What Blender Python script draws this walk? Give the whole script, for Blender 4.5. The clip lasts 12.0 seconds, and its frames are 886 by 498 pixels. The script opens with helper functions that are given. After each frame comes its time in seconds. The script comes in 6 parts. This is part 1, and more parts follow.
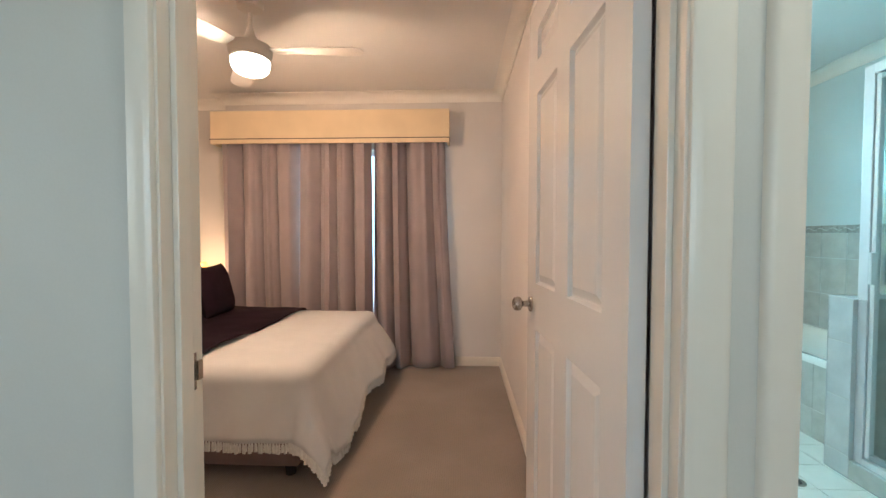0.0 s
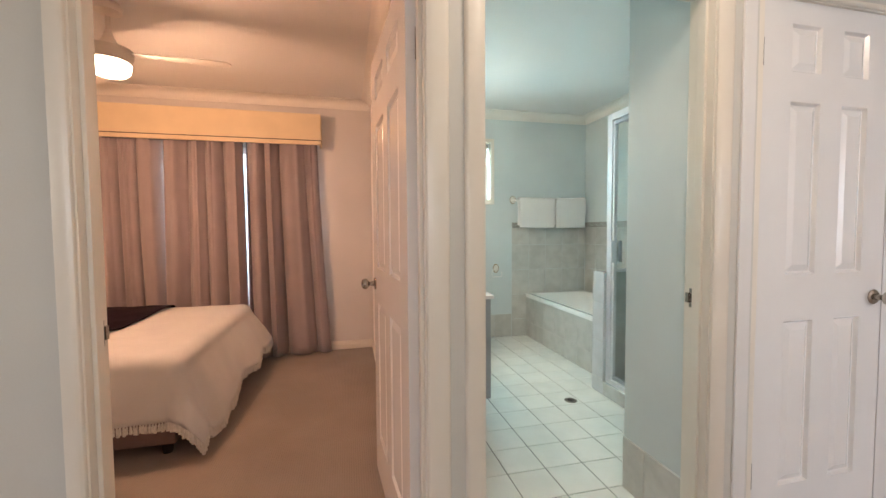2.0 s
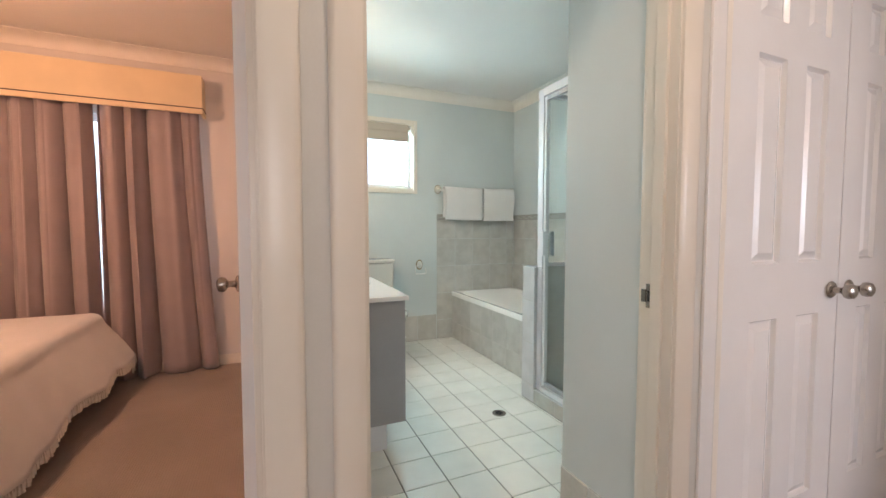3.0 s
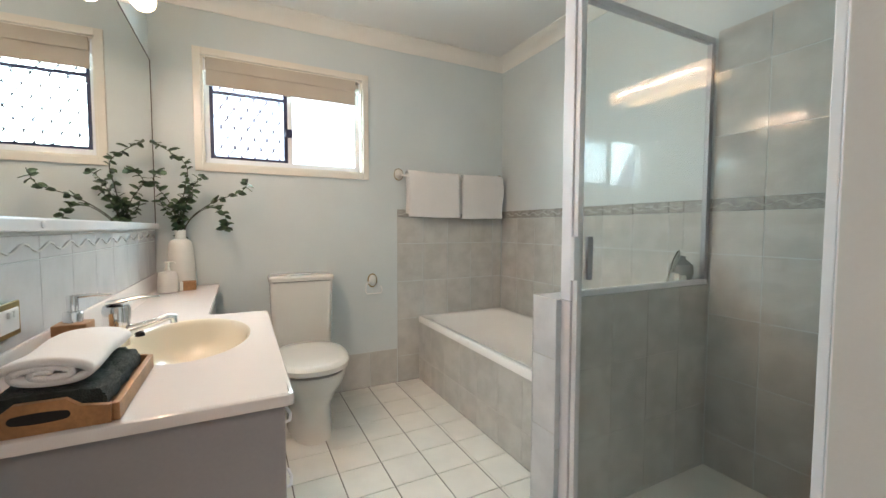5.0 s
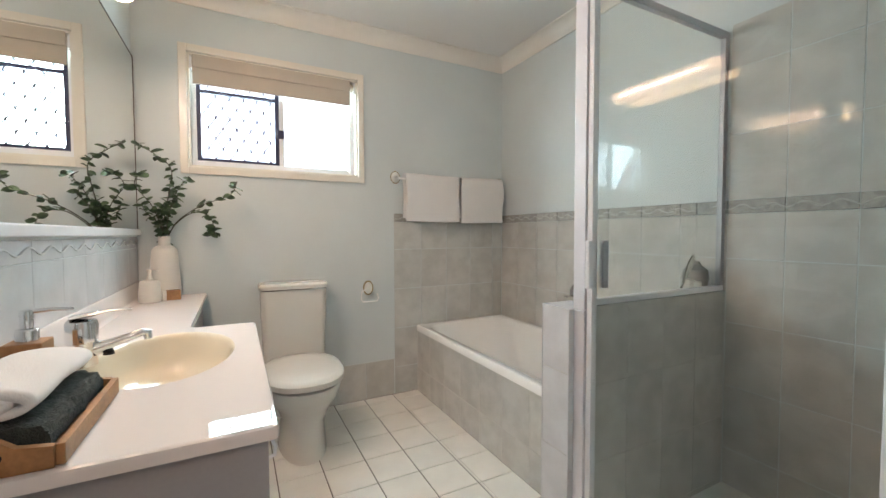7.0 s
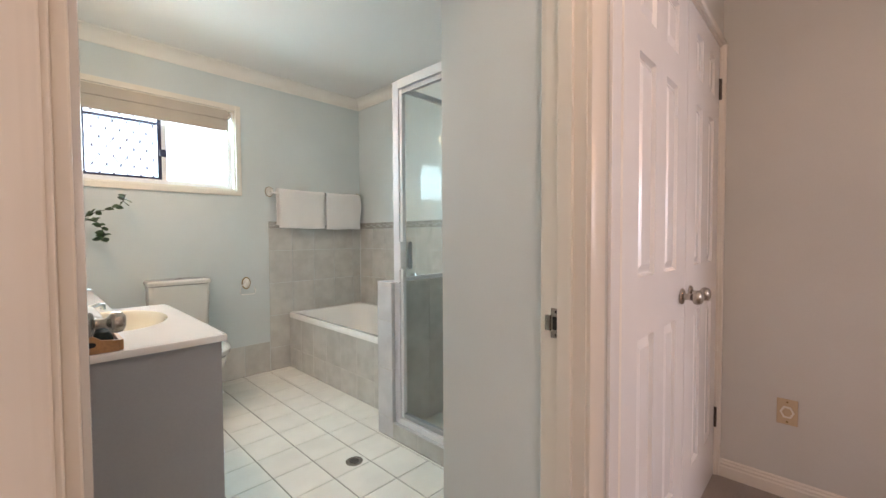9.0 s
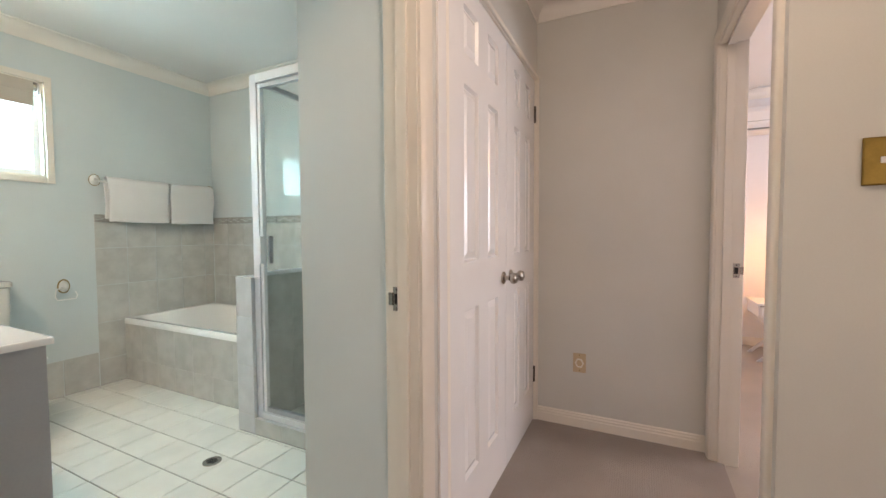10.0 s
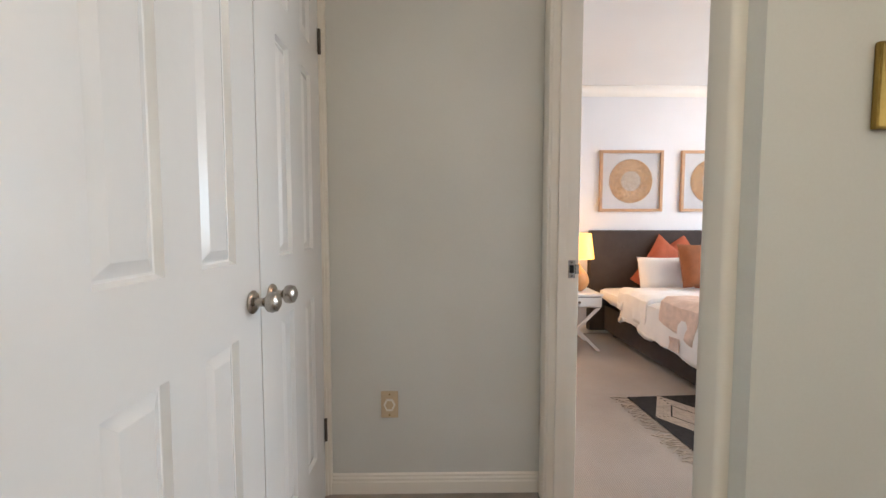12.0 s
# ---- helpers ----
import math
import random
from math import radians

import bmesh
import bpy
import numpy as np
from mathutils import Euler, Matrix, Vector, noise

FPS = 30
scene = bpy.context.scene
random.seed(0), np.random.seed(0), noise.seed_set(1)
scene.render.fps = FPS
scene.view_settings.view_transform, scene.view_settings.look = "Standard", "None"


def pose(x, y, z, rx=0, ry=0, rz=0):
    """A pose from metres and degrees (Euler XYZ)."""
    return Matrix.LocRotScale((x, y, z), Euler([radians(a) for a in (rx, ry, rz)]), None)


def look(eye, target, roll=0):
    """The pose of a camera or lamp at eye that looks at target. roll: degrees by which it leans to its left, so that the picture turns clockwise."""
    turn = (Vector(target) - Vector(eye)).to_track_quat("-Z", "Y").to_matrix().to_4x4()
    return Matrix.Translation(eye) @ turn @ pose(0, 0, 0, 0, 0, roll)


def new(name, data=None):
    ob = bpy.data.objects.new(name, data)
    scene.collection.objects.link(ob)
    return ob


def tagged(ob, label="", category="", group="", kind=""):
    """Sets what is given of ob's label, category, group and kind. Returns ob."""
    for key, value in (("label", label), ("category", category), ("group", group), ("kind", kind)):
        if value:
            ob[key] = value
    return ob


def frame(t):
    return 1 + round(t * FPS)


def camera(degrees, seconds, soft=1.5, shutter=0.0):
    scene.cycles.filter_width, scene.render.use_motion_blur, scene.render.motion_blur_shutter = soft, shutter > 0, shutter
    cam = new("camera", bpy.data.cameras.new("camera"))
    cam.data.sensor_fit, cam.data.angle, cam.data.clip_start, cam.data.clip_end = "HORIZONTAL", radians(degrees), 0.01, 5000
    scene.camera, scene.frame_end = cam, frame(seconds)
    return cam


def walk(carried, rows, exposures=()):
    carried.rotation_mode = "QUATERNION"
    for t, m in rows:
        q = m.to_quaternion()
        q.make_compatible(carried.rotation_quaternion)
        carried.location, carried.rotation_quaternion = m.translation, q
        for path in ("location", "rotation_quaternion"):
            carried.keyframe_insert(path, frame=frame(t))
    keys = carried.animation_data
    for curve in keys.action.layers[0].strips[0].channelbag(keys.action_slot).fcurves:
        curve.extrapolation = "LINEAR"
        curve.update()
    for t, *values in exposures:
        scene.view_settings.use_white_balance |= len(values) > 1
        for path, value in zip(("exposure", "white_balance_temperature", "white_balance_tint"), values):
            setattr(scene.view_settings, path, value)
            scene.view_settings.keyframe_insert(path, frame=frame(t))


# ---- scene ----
cam = camera(95.8, 12.0)
PATH = [
    (0, (1.063, 1.223, 1.254), (0.975, 3.221, 1.193), 0.1),
    (0.5, (1.077, 0.971, 1.249), (1.135, 2.969, 1.192), 0.2),
    (1, (1.088, 0.789, 1.251), (1.271, 2.78, 1.186), 0.3),
    (1.5, (1.128, 0.688, 1.26), (1.446, 2.661, 1.183), 0.1),
    (2, (1.198, 0.708, 1.266), (1.661, 2.652, 1.173), -0.4),
    (2.5, (1.287, 0.894, 1.237), (1.931, 2.785, 1.14), -0.1),
    (3, (1.449, 1.126, 1.201), (2.235, 2.962, 1.098), -0.0),
    (3.2, (1.546, 1.239, 1.195), (2.369, 3.059, 1.088), -0.0),
    (4.8, (1.975, 2.125, 1.208), (2.873, 3.909, 1.095), 0.0),
    (5, (2.016, 2.207, 1.211), (2.913, 3.992, 1.105), 0.1),
    (5.5, (2.071, 2.366, 1.203), (2.967, 4.151, 1.105), 0.1),
    (6, (2.083, 2.419, 1.196), (2.983, 4.203, 1.106), 0.0),
    (6.5, (2.073, 2.41, 1.199), (2.98, 4.191, 1.11), -0.0),
    (6.7, (2.071, 2.388, 1.202), (2.977, 4.169, 1.119), -0.1),
    (8.3, (1.781, 1.788, 1.217), (2.943, 3.414, 1.151), -0.1),
    (8.5, (1.748, 1.685, 1.206), (2.972, 3.265, 1.143), -0.2),
    (9, (1.605, 1.495, 1.211), (3.037, 2.891, 1.147), -0.3),
    (9.5, (1.482, 1.398, 1.201), (3.12, 2.543, 1.124), -0.2),
    (10, (1.469, 1.324, 1.199), (3.266, 2.198, 1.115), -0.3),
    (10.5, (1.534, 1.301, 1.195), (3.428, 1.935, 1.1), -0.2),
    (11, (1.736, 1.358, 1.176), (3.689, 1.778, 1.073), -0.1),
    (11.5, (1.977, 1.413, 1.19), (3.962, 1.633, 1.076), -0.1),
    (12, (2.287, 1.426, 1.177), (4.283, 1.395, 1.059), -0.0),
]
EXPOSURES = [(0.0, 0.42, 5150, -6), (0.5, 0.42, 5900, 4), (1.0, 0.36, 6400, 10), (2.0, 0.36, 6450, 14), (3.0, 0.34, 6600, 21), (5.0, 0.18, 7150, 31), (5.6, 0.13, 7200, 33), (6.7, 0.13, 7200, 33), (8.5, 0.24, 7200, 35), (9.0, 0.28, 7050, 30), (10.5, 0.40, 6600, 17), (12.0, 0.40, 6050, 6)]
walk(cam, [(t, look(eye, target, roll)) for t, eye, target, roll in PATH], EXPOSURES)

# ---------------------------------------------------------------- daylight
world = bpy.data.worlds.new("sky")
scene.world = world
world.use_nodes = True
wn = world.node_tree.nodes
sky = wn.new("ShaderNodeTexSky")
sky.sky_type, sky.sun_disc = "NISHITA", False
sky.sun_elevation, sky.sun_rotation = radians(48), radians(250)
world.node_tree.links.new(sky.outputs["Color"], wn["Background"].inputs["Color"])
wn["Background"].inputs["Strength"].default_value = 0.15
sun = new("sun", bpy.data.lights.new("sun", "SUN"))
sun.data.energy, sun.data.angle, sun.data.color = 3.0, radians(0.5), (1.0, 0.95, 0.88)
az = radians(250)
sun.matrix_world = look((0, 0, 20), Vector((0, 0, 20)) - Vector((math.sin(az) * math.cos(radians(48)), math.cos(az) * math.cos(radians(48)), math.sin(radians(48)))))


def area_lamp(name, eye, target, size_x, size_y, watts, color):
    lamp = new(name, bpy.data.lights.new(name, "AREA"))
    lamp.data.shape, lamp.data.size, lamp.data.size_y = "RECTANGLE", size_x, size_y
    lamp.data.energy, lamp.data.color = watts, color
    lamp.matrix_world = look(eye, target)
    return lamp


def point_lamp(name, place, watts, color, radius):
    lamp = new(name, bpy.data.lights.new(name, "POINT"))
    lamp.data.energy, lamp.data.color, lamp.data.shadow_soft_size = watts, color, radius
    lamp.location = place
    return lamp


WARM, COOL = (1.0, 0.55, 0.32), (0.68, 0.95, 0.95)
# sky light through the bathroom window
area_lamp("bath_window_light", (2.33, 5.37, 1.93), (2.45, 3.4, 0.9), 0.95, 0.6, 47, (0.50, 0.92, 0.98))
# daylight through the guest bedroom window behind its curtain
area_lamp("bed1_window_light", (-0.15, 5.28, 1.4), (-0.15, 3.0, 1.2), 2.0, 1.5, 30, COOL)
# daylight through the main bedroom window
area_lamp("bed2_window_light", (5.0, -3.30, 1.5), (5.0, 0, 0.6), 1.8, 1.3, 60, (0.84, 0.92, 1.0))
# fill light for the hall, through an added window that is never in view
area_lamp("hall_south_fill", (0.75, -0.93, 1.4), (1.4, 1.9, 0.4), 1.5, 1.1, 10, (1.0, 0.76, 0.54))
# second fill, from an unseen opening added in the west wall
area_lamp("hall_west_fill", (-1.32, 0.4, 1.45), (2.8, 1.2, 0.7), 1.2, 1.0, 6, (1.0, 0.78, 0.58))
# lamps
point_lamp("fan_bulb", (-0.165, 3.54, 2.20), 41, WARM, 0.08)
disc = area_lamp("fan_bulb_down", (-0.165, 3.54, 2.215), (-0.165, 3.541, 0), 0.17, 0.17, 9, WARM)
disc.data.shape = "DISK"
point_lamp("bedside_bulb", (-1.42, 4.86, 0.98), 6, WARM, 0.05)
point_lamp("bed2_bulb", (6.2, 0.045, 0.98), 6, (1.0, 0.47, 0.16), 0.04)
# added warm fill for the main bedroom, its fitting out of view
point_lamp("bed2_warm_fill", (4.9, -2.1, 2.25), 22, (1.0, 0.52, 0.24), 0.1)
area_lamp("tube", (1.670, 4.07, 2.205), (2.6, 4.07, 1.0), 0.62, 0.028, 9, (1.0, 0.88, 0.70))
# oyster light of the hall
point_lamp("hall_bulb", (2.00, 1.28, 2.46), 9, (1.0, 0.86, 0.74), 0.06)

# ---------------------------------------------------------------- materials
def material(name, color, rough=0.5, metal=0.0, vary=0.06, scale=6.0, bump=0.0, bump_scale=120.0, tint=None, per_object=0.0, **extra):
    """A surface with variation at two scales and fine relief."""
    m = bpy.data.materials.new(name)
    m.use_nodes = True
    n, l = m.node_tree.nodes, m.node_tree.links
    b = n["Principled BSDF"]
    b.inputs["Roughness"].default_value, b.inputs["Metallic"].default_value = rough, metal
    for key, value in extra.items():
        b.inputs[key.replace("_", " ")].default_value = value
    co = n.new("ShaderNodeTexCoord")
    big, fine = n.new("ShaderNodeTexNoise"), n.new("ShaderNodeTexNoise")
    for t, s, d in ((big, scale, 4.0), (fine, bump_scale, 2.0)):
        t.inputs["Scale"].default_value, t.inputs["Detail"].default_value = s, d
        l.new(co.outputs["Object"], t.inputs["Vector"])
    if per_object:
        place, shift = n.new("ShaderNodeObjectInfo"), n.new("ShaderNodeVectorMath")
        shift.operation = "MULTIPLY_ADD"
        shift.inputs[1].default_value = (37.0, 53.0, 71.0)
        l.new(place.outputs["Random"], shift.inputs[0])
        l.new(co.outputs["Object"], shift.inputs[2])
        l.new(shift.outputs[0], big.inputs["Vector"])
    low = [c * (1 - vary) for c in color]
    high = [min(1, c * (1 + vary)) for c in (tint or color)]
    ramp = n.new("ShaderNodeValToRGB")
    ramp.color_ramp.elements[0].position, ramp.color_ramp.elements[1].position = 0.36, 0.64
    ramp.color_ramp.elements[0].color, ramp.color_ramp.elements[1].color = (*low, 1), (*high, 1)
    l.new(big.outputs["Fac"], ramp.inputs["Fac"])
    mix = n.new("ShaderNodeMixRGB")
    mix.blend_type = "OVERLAY"
    mix.inputs["Fac"].default_value = min(0.5, vary * 1.5)
    l.new(ramp.outputs["Color"], mix.inputs["Color1"])
    l.new(fine.outputs["Fac"], mix.inputs["Color2"])
    out = mix.outputs["Color"]
    if per_object:
        info, hsv, mul = n.new("ShaderNodeObjectInfo"), n.new("ShaderNodeHueSaturation"), n.new("ShaderNodeMapRange")
        mul.inputs["To Min"].default_value, mul.inputs["To Max"].default_value = 1 - per_object, 1 + per_object
        l.new(info.outputs["Random"], mul.inputs["Value"])
        l.new(mul.outputs["Result"], hsv.inputs["Value"])
        l.new(out, hsv.inputs["Color"])
        out = hsv.outputs["Color"]
    l.new(out, b.inputs["Base Color"])
    if bump:
        bp = n.new("ShaderNodeBump")
        bp.inputs["Strength"].default_value, bp.inputs["Distance"].default_value = bump, 0.004
        l.new(fine.outputs["Fac"], bp.inputs["Height"])
        l.new(bp.outputs["Normal"], b.inputs["Normal"])
    return m


def glow(name, color, strength):
    m = bpy.data.materials.new(name)
    m.use_nodes = True
    b = m.node_tree.nodes["Principled BSDF"]
    b.inputs["Base Color"].default_value = (*color, 1)
    b.inputs["Emission Color"].default_value, b.inputs["Emission Strength"].default_value = (*color, 1), strength
    return m


def rib_material(name, color, color2, pitch, rough=0.95, axis=0, bump=0.3):
    """Loop pile carpet: ribs at real size with mottling."""
    m = material(name, color, rough, vary=0.04, scale=2.0, bump_scale=260, tint=color2)
    n, l = m.node_tree.nodes, m.node_tree.links
    co, wave = n.new("ShaderNodeTexCoord"), n.new("ShaderNodeTexWave")
    wave.bands_direction = "XY"[axis]
    wave.inputs["Scale"].default_value = 0.314 / pitch
    wave.inputs["Distortion"].default_value, wave.inputs["Detail"].default_value = 0.6, 1.0
    wave.inputs["Detail Scale"].default_value = 30
    l.new(co.outputs["Object"], wave.inputs["Vector"])
    speck = n.new("ShaderNodeTexNoise")
    speck.inputs["Scale"].default_value = 330
    l.new(co.outputs["Object"], speck.inputs["Vector"])
    add = n.new("ShaderNodeMath")
    l.new(wave.outputs["Fac"], add.inputs[0]), l.new(speck.outputs["Fac"], add.inputs[1])
    bp = n.new("ShaderNodeBump")
    bp.inputs["Strength"].default_value, bp.inputs["Distance"].default_value = bump, 0.006
    l.new(add.outputs[0], bp.inputs["Height"])
    b = n["Principled BSDF"]
    l.new(bp.outputs["Normal"], b.inputs["Normal"])
    b.inputs["Sheen Weight"].default_value = 0.2
    return m


def tile_material(name, color, vein, rough=0.25, per_object=0.05, scale=14.0):
    m = material(name, color, rough, vary=0.03, scale=scale, tint=vein, bump=0.02, bump_scale=60, per_object=per_object)
    return m


M_HALL = material("hall_paint", (0.60, 0.59, 0.55), 0.55, vary=0.025, scale=2.0, bump=0.06, bump_scale=180)
M_BED1 = material("bedroom_paint", (0.66, 0.63, 0.61), 0.6, vary=0.025, scale=2.0, bump=0.06, bump_scale=180)
M_BED2 = material("main_bedroom_paint", (0.72, 0.72, 0.74), 0.6, vary=0.02, scale=2.0, bump=0.05, bump_scale=180)
M_BATH = material("bathroom_paint", (0.61, 0.665, 0.665), 0.45, vary=0.03, scale=2.0, bump=0.06, bump_scale=180)
M_CEIL = material("ceiling_paint", (0.76, 0.75, 0.73), 0.7, vary=0.015, scale=1.5, bump=0.04, bump_scale=200)
M_CORN = material("cornice_paint", (0.80, 0.77, 0.72), 0.55, vary=0.02, scale=3)
M_TRIM = material("trim_gloss_paint", (0.76, 0.71, 0.63), 0.30, vary=0.025, scale=3.0, bump=0.02, bump_scale=30, Coat_Weight=0.25, Coat_Roughness=0.1)
M_DOOR = material("door_gloss_paint", (0.78, 0.765, 0.75), 0.25, vary=0.025, scale=3.0, bump=0.05, bump_scale=60, Coat_Weight=0.2, Coat_Roughness=0.12)
M_CARPET = rib_material("bedroom_loop_carpet", (0.24, 0.20, 0.165), (0.265, 0.22, 0.185), 0.012)
M_CARPETH = rib_material("hall_loop_carpet", (0.27, 0.225, 0.195), (0.31, 0.26, 0.225), 0.010, axis=1)
# hall carpet again, with the window's daylight put into a lighter colour
M_CARPET_LIT = rib_material("main_bedroom_carpet_daylit", (0.38, 0.325, 0.275), (0.42, 0.36, 0.305), 0.010, axis=1)
M_GROUT = material("floor_grout", (0.12, 0.10, 0.075), 0.9, vary=0.2, scale=20, bump=0.3)
M_FTILE = tile_material("white_floor_tile", (0.79, 0.77, 0.71), (0.81, 0.79, 0.73), 0.20, 0.025, 5)
M_WTILE = tile_material("grey_marbled_tile", (0.53, 0.52, 0.485), (0.58, 0.57, 0.535), 0.06, 0.035, 9)
M_WGROUT = material("wall_grout", (0.55, 0.54, 0.505), 0.8, vary=0.06, scale=9)
M_STILE = tile_material("pale_marbled_tile", (0.60, 0.60, 0.61), (0.64, 0.64, 0.65), 0.2, 0.02, 7)
M_FRIEZE = tile_material("frieze_tile", (0.33, 0.32, 0.30), (0.42, 0.41, 0.38), 0.25, 0.04, 30)
M_RELIEF = material("frieze_swirl", (0.50, 0.49, 0.47), 0.3, vary=0.05, scale=30)
M_CHROME = material("chrome", (0.75, 0.75, 0.76), 0.12, 1.0, vary=0.03, scale=8)
M_NICKEL = material("brushed_nickel", (0.42, 0.38, 0.34), 0.26, 1.0, vary=0.08, scale=20)
M_DARKM = material("dark_metal", (0.10, 0.085, 0.07), 0.4, 0.8, vary=0.1, scale=20)
M_BRASS = material("aged_brass", (0.27, 0.18, 0.05), 0.34, 1.0, vary=0.08, scale=25)
# black of the bed legs, also used as painted shade in holes and gaps
M_BLACK = material("black_and_hole_shade", (0.015, 0.013, 0.012), 0.8)
M_PORC = material("white_porcelain", (0.72, 0.70, 0.65), 0.12, vary=0.015, scale=2, Coat_Weight=0.5, Coat_Roughness=0.05)
M_ACRYL = material("white_bath_enamel", (0.93, 0.92, 0.89), 0.10, vary=0.01, scale=2, Coat_Weight=0.5, Coat_Roughness=0.05)
M_VTOP = material("cream_moulded_top", (0.76, 0.70, 0.67), 0.018, vary=0.012, scale=3, Specular_IOR_Level=0.33)
M_BASIN = material("cream_basin", (0.76, 0.68, 0.54), 0.13, vary=0.012, scale=3, Coat_Weight=0.5, Coat_Roughness=0.04)
M_VBODY = material("grey_laminate", (0.33, 0.325, 0.335), 0.42, vary=0.03, scale=3)
M_ALU = material("white_powdercoat", (0.78, 0.78, 0.80), 0.3, vary=0.02, scale=5)
M_GREYALU = material("grey_aluminium", (0.42, 0.43, 0.46), 0.35, 0.4, vary=0.05, scale=9)
M_POST = material("satin_white_aluminium", (0.74, 0.74, 0.78), 0.35, 0.0, vary=0.04, scale=6)
M_NAVY = material("dark_security_frame", (0.03, 0.033, 0.075), 0.5, vary=0.1, scale=9)
M_MESH = material("security_grille", (0.2, 0.205, 0.25), 0.45, 0.3, vary=0.1, scale=9)
M_BLIND = material("cream_roller_cloth", (0.50, 0.44, 0.37), 0.9, vary=0.04, scale=5, bump=0.2, bump_scale=500)
M_TOWEL = material("white_terry", (0.80, 0.78, 0.76), 1.0, vary=0.012, scale=8, bump=0.5, bump_scale=420, Sheen_Weight=0.3)
M_TOWELD = material("dark_green_terry", (0.035, 0.045, 0.04), 1.0, vary=0.3, scale=30, bump=1.0, bump_scale=300, Sheen_Weight=0.1)
M_BAMBOO = material("bamboo_wood", (0.36, 0.17, 0.07), 0.45, vary=0.15, scale=9, tint=(0.42, 0.21, 0.09), bump=0.1)
M_CERAM = material("matt_white_ceramic", (0.74, 0.72, 0.67), 0.55, vary=0.02, scale=9, bump=0.1, bump_scale=90)
M_LEAF = material("leaf_green", (0.035, 0.075, 0.035), 0.5, vary=0.3, scale=30, tint=(0.06, 0.11, 0.05), per_object=0.2)
M_STEM = material("stem_brown", (0.055, 0.05, 0.03), 0.7, vary=0.2, scale=40)
M_CURT = material("mauve_curtain_cloth", (0.33, 0.275, 0.285), 0.85, vary=0.05, scale=4, bump=0.25, bump_scale=600, Sheen_Weight=0.25)
M_PELM = material("cream_pelmet_fabric", (0.74, 0.60, 0.40), 0.8, vary=0.03, scale=5, bump=0.2, bump_scale=500)
M_PIPE = material("dark_piping", (0.05, 0.03, 0.04), 0.8)
M_COVER = material("cream_bedcover", (0.62, 0.62, 0.62), 0.95, vary=0.03, scale=5, bump=0.5, bump_scale=350, Sheen_Weight=0.2)
M_FRINGE = material("cream_cotton_fringe", (0.68, 0.67, 0.64), 1.0, vary=0.05, scale=60)
M_PLUM = material("plum_black_velvet", (0.015, 0.007, 0.013), 0.95, Specular_IOR_Level=0.15, vary=0.2, scale=9, bump=0.3, bump_scale=300)
M_BASE1 = material("mauve_bed_base_cloth", (0.20, 0.15, 0.15), 0.9, vary=0.08, scale=9, bump=0.3, bump_scale=500)
M_FANW = material("white_fan_paint", (0.68, 0.65, 0.60), 0.4, vary=0.02, scale=5)
M_BULB = glow("lit_opal_glass", (1.0, 0.80, 0.55), 9.0)
M_TUBE = glow("lit_tube", (1.0, 0.90, 0.70), 12.0)
M_SHADE = glow("lit_lamp_shade", (1.0, 0.52, 0.08), 2.2)
M_TERRA = material("terracotta_lamp_ceramic", (0.55, 0.27, 0.10), 0.5, vary=0.05, scale=9)
M_WHITE = material("white_furniture_paint", (0.78, 0.77, 0.76), 0.35, vary=0.02, scale=5)
M_HEADB = material("charcoal_upholstery", (0.045, 0.035, 0.033), 0.9, vary=0.1, scale=15, bump=0.4, bump_scale=500)
M_RUST = material("rust_linen", (0.42, 0.105, 0.05), 0.9, vary=0.08, scale=14, bump=0.3, bump_scale=400)
M_RUST2 = material("tan_leather_cloth", (0.26, 0.085, 0.025), 0.7, vary=0.1, scale=14, bump=0.3, bump_scale=200)
M_LINEN = material("white_linen", (0.80, 0.79, 0.79), 0.9, vary=0.02, scale=6, bump=0.3, bump_scale=350)
M_BLUSH = material("blush_throw", (0.68, 0.53, 0.45), 0.95, vary=0.08, scale=20, bump=0.5, bump_scale=300)
M_OAK = material("light_oak_frame", (0.45, 0.27, 0.15), 0.5, vary=0.1, scale=20)
M_MAT = material("pale_mat_board", (0.62, 0.61, 0.63), 0.8, vary=0.02, scale=8)
M_JUTE = material("woven_jute", (0.58, 0.38, 0.22), 0.95, vary=0.25, scale=60, bump=0.8, bump_scale=200)
M_RUGB = material("black_wool", (0.03, 0.026, 0.026), 1.0, vary=0.2, scale=30, bump=0.8, bump_scale=300)
M_RUGW = material("natural_wool", (0.52, 0.44, 0.36), 1.0, vary=0.12, scale=40, bump=0.8, bump_scale=300)
M_PLATE = material("cream_plastic", (0.55, 0.42, 0.27), 0.4, vary=0.03, scale=9)
M_SAGE = material("dried_sage_sprig", (0.42, 0.41, 0.36), 0.8, vary=0.15, scale=40)
M_GREYV = material("grey_stoneware", (0.22, 0.22, 0.21), 0.6, vary=0.1, scale=20)

M_OPAL = glow("lit_opal_cover", (1.0, 0.84, 0.58), 4.5)
on, ol = M_OPAL.node_tree.nodes, M_OPAL.node_tree.links
o_clear, o_mix = on.new("ShaderNodeBsdfTransparent"), on.new("ShaderNodeMixShader")
o_mix.inputs[0].default_value = 0.7
ol.new(o_clear.outputs[0], o_mix.inputs[1]), ol.new(on["Principled BSDF"].outputs[0], o_mix.inputs[2])
ol.new(o_mix.outputs[0], on["Material Output"].inputs["Surface"])

M_MIRROR = bpy.data.materials.new("silvered_mirror")
M_MIRROR.use_nodes = True
mb = M_MIRROR.node_tree.nodes["Principled BSDF"]
mb.inputs["Base Color"].default_value = (0.86, 0.88, 0.87, 1)
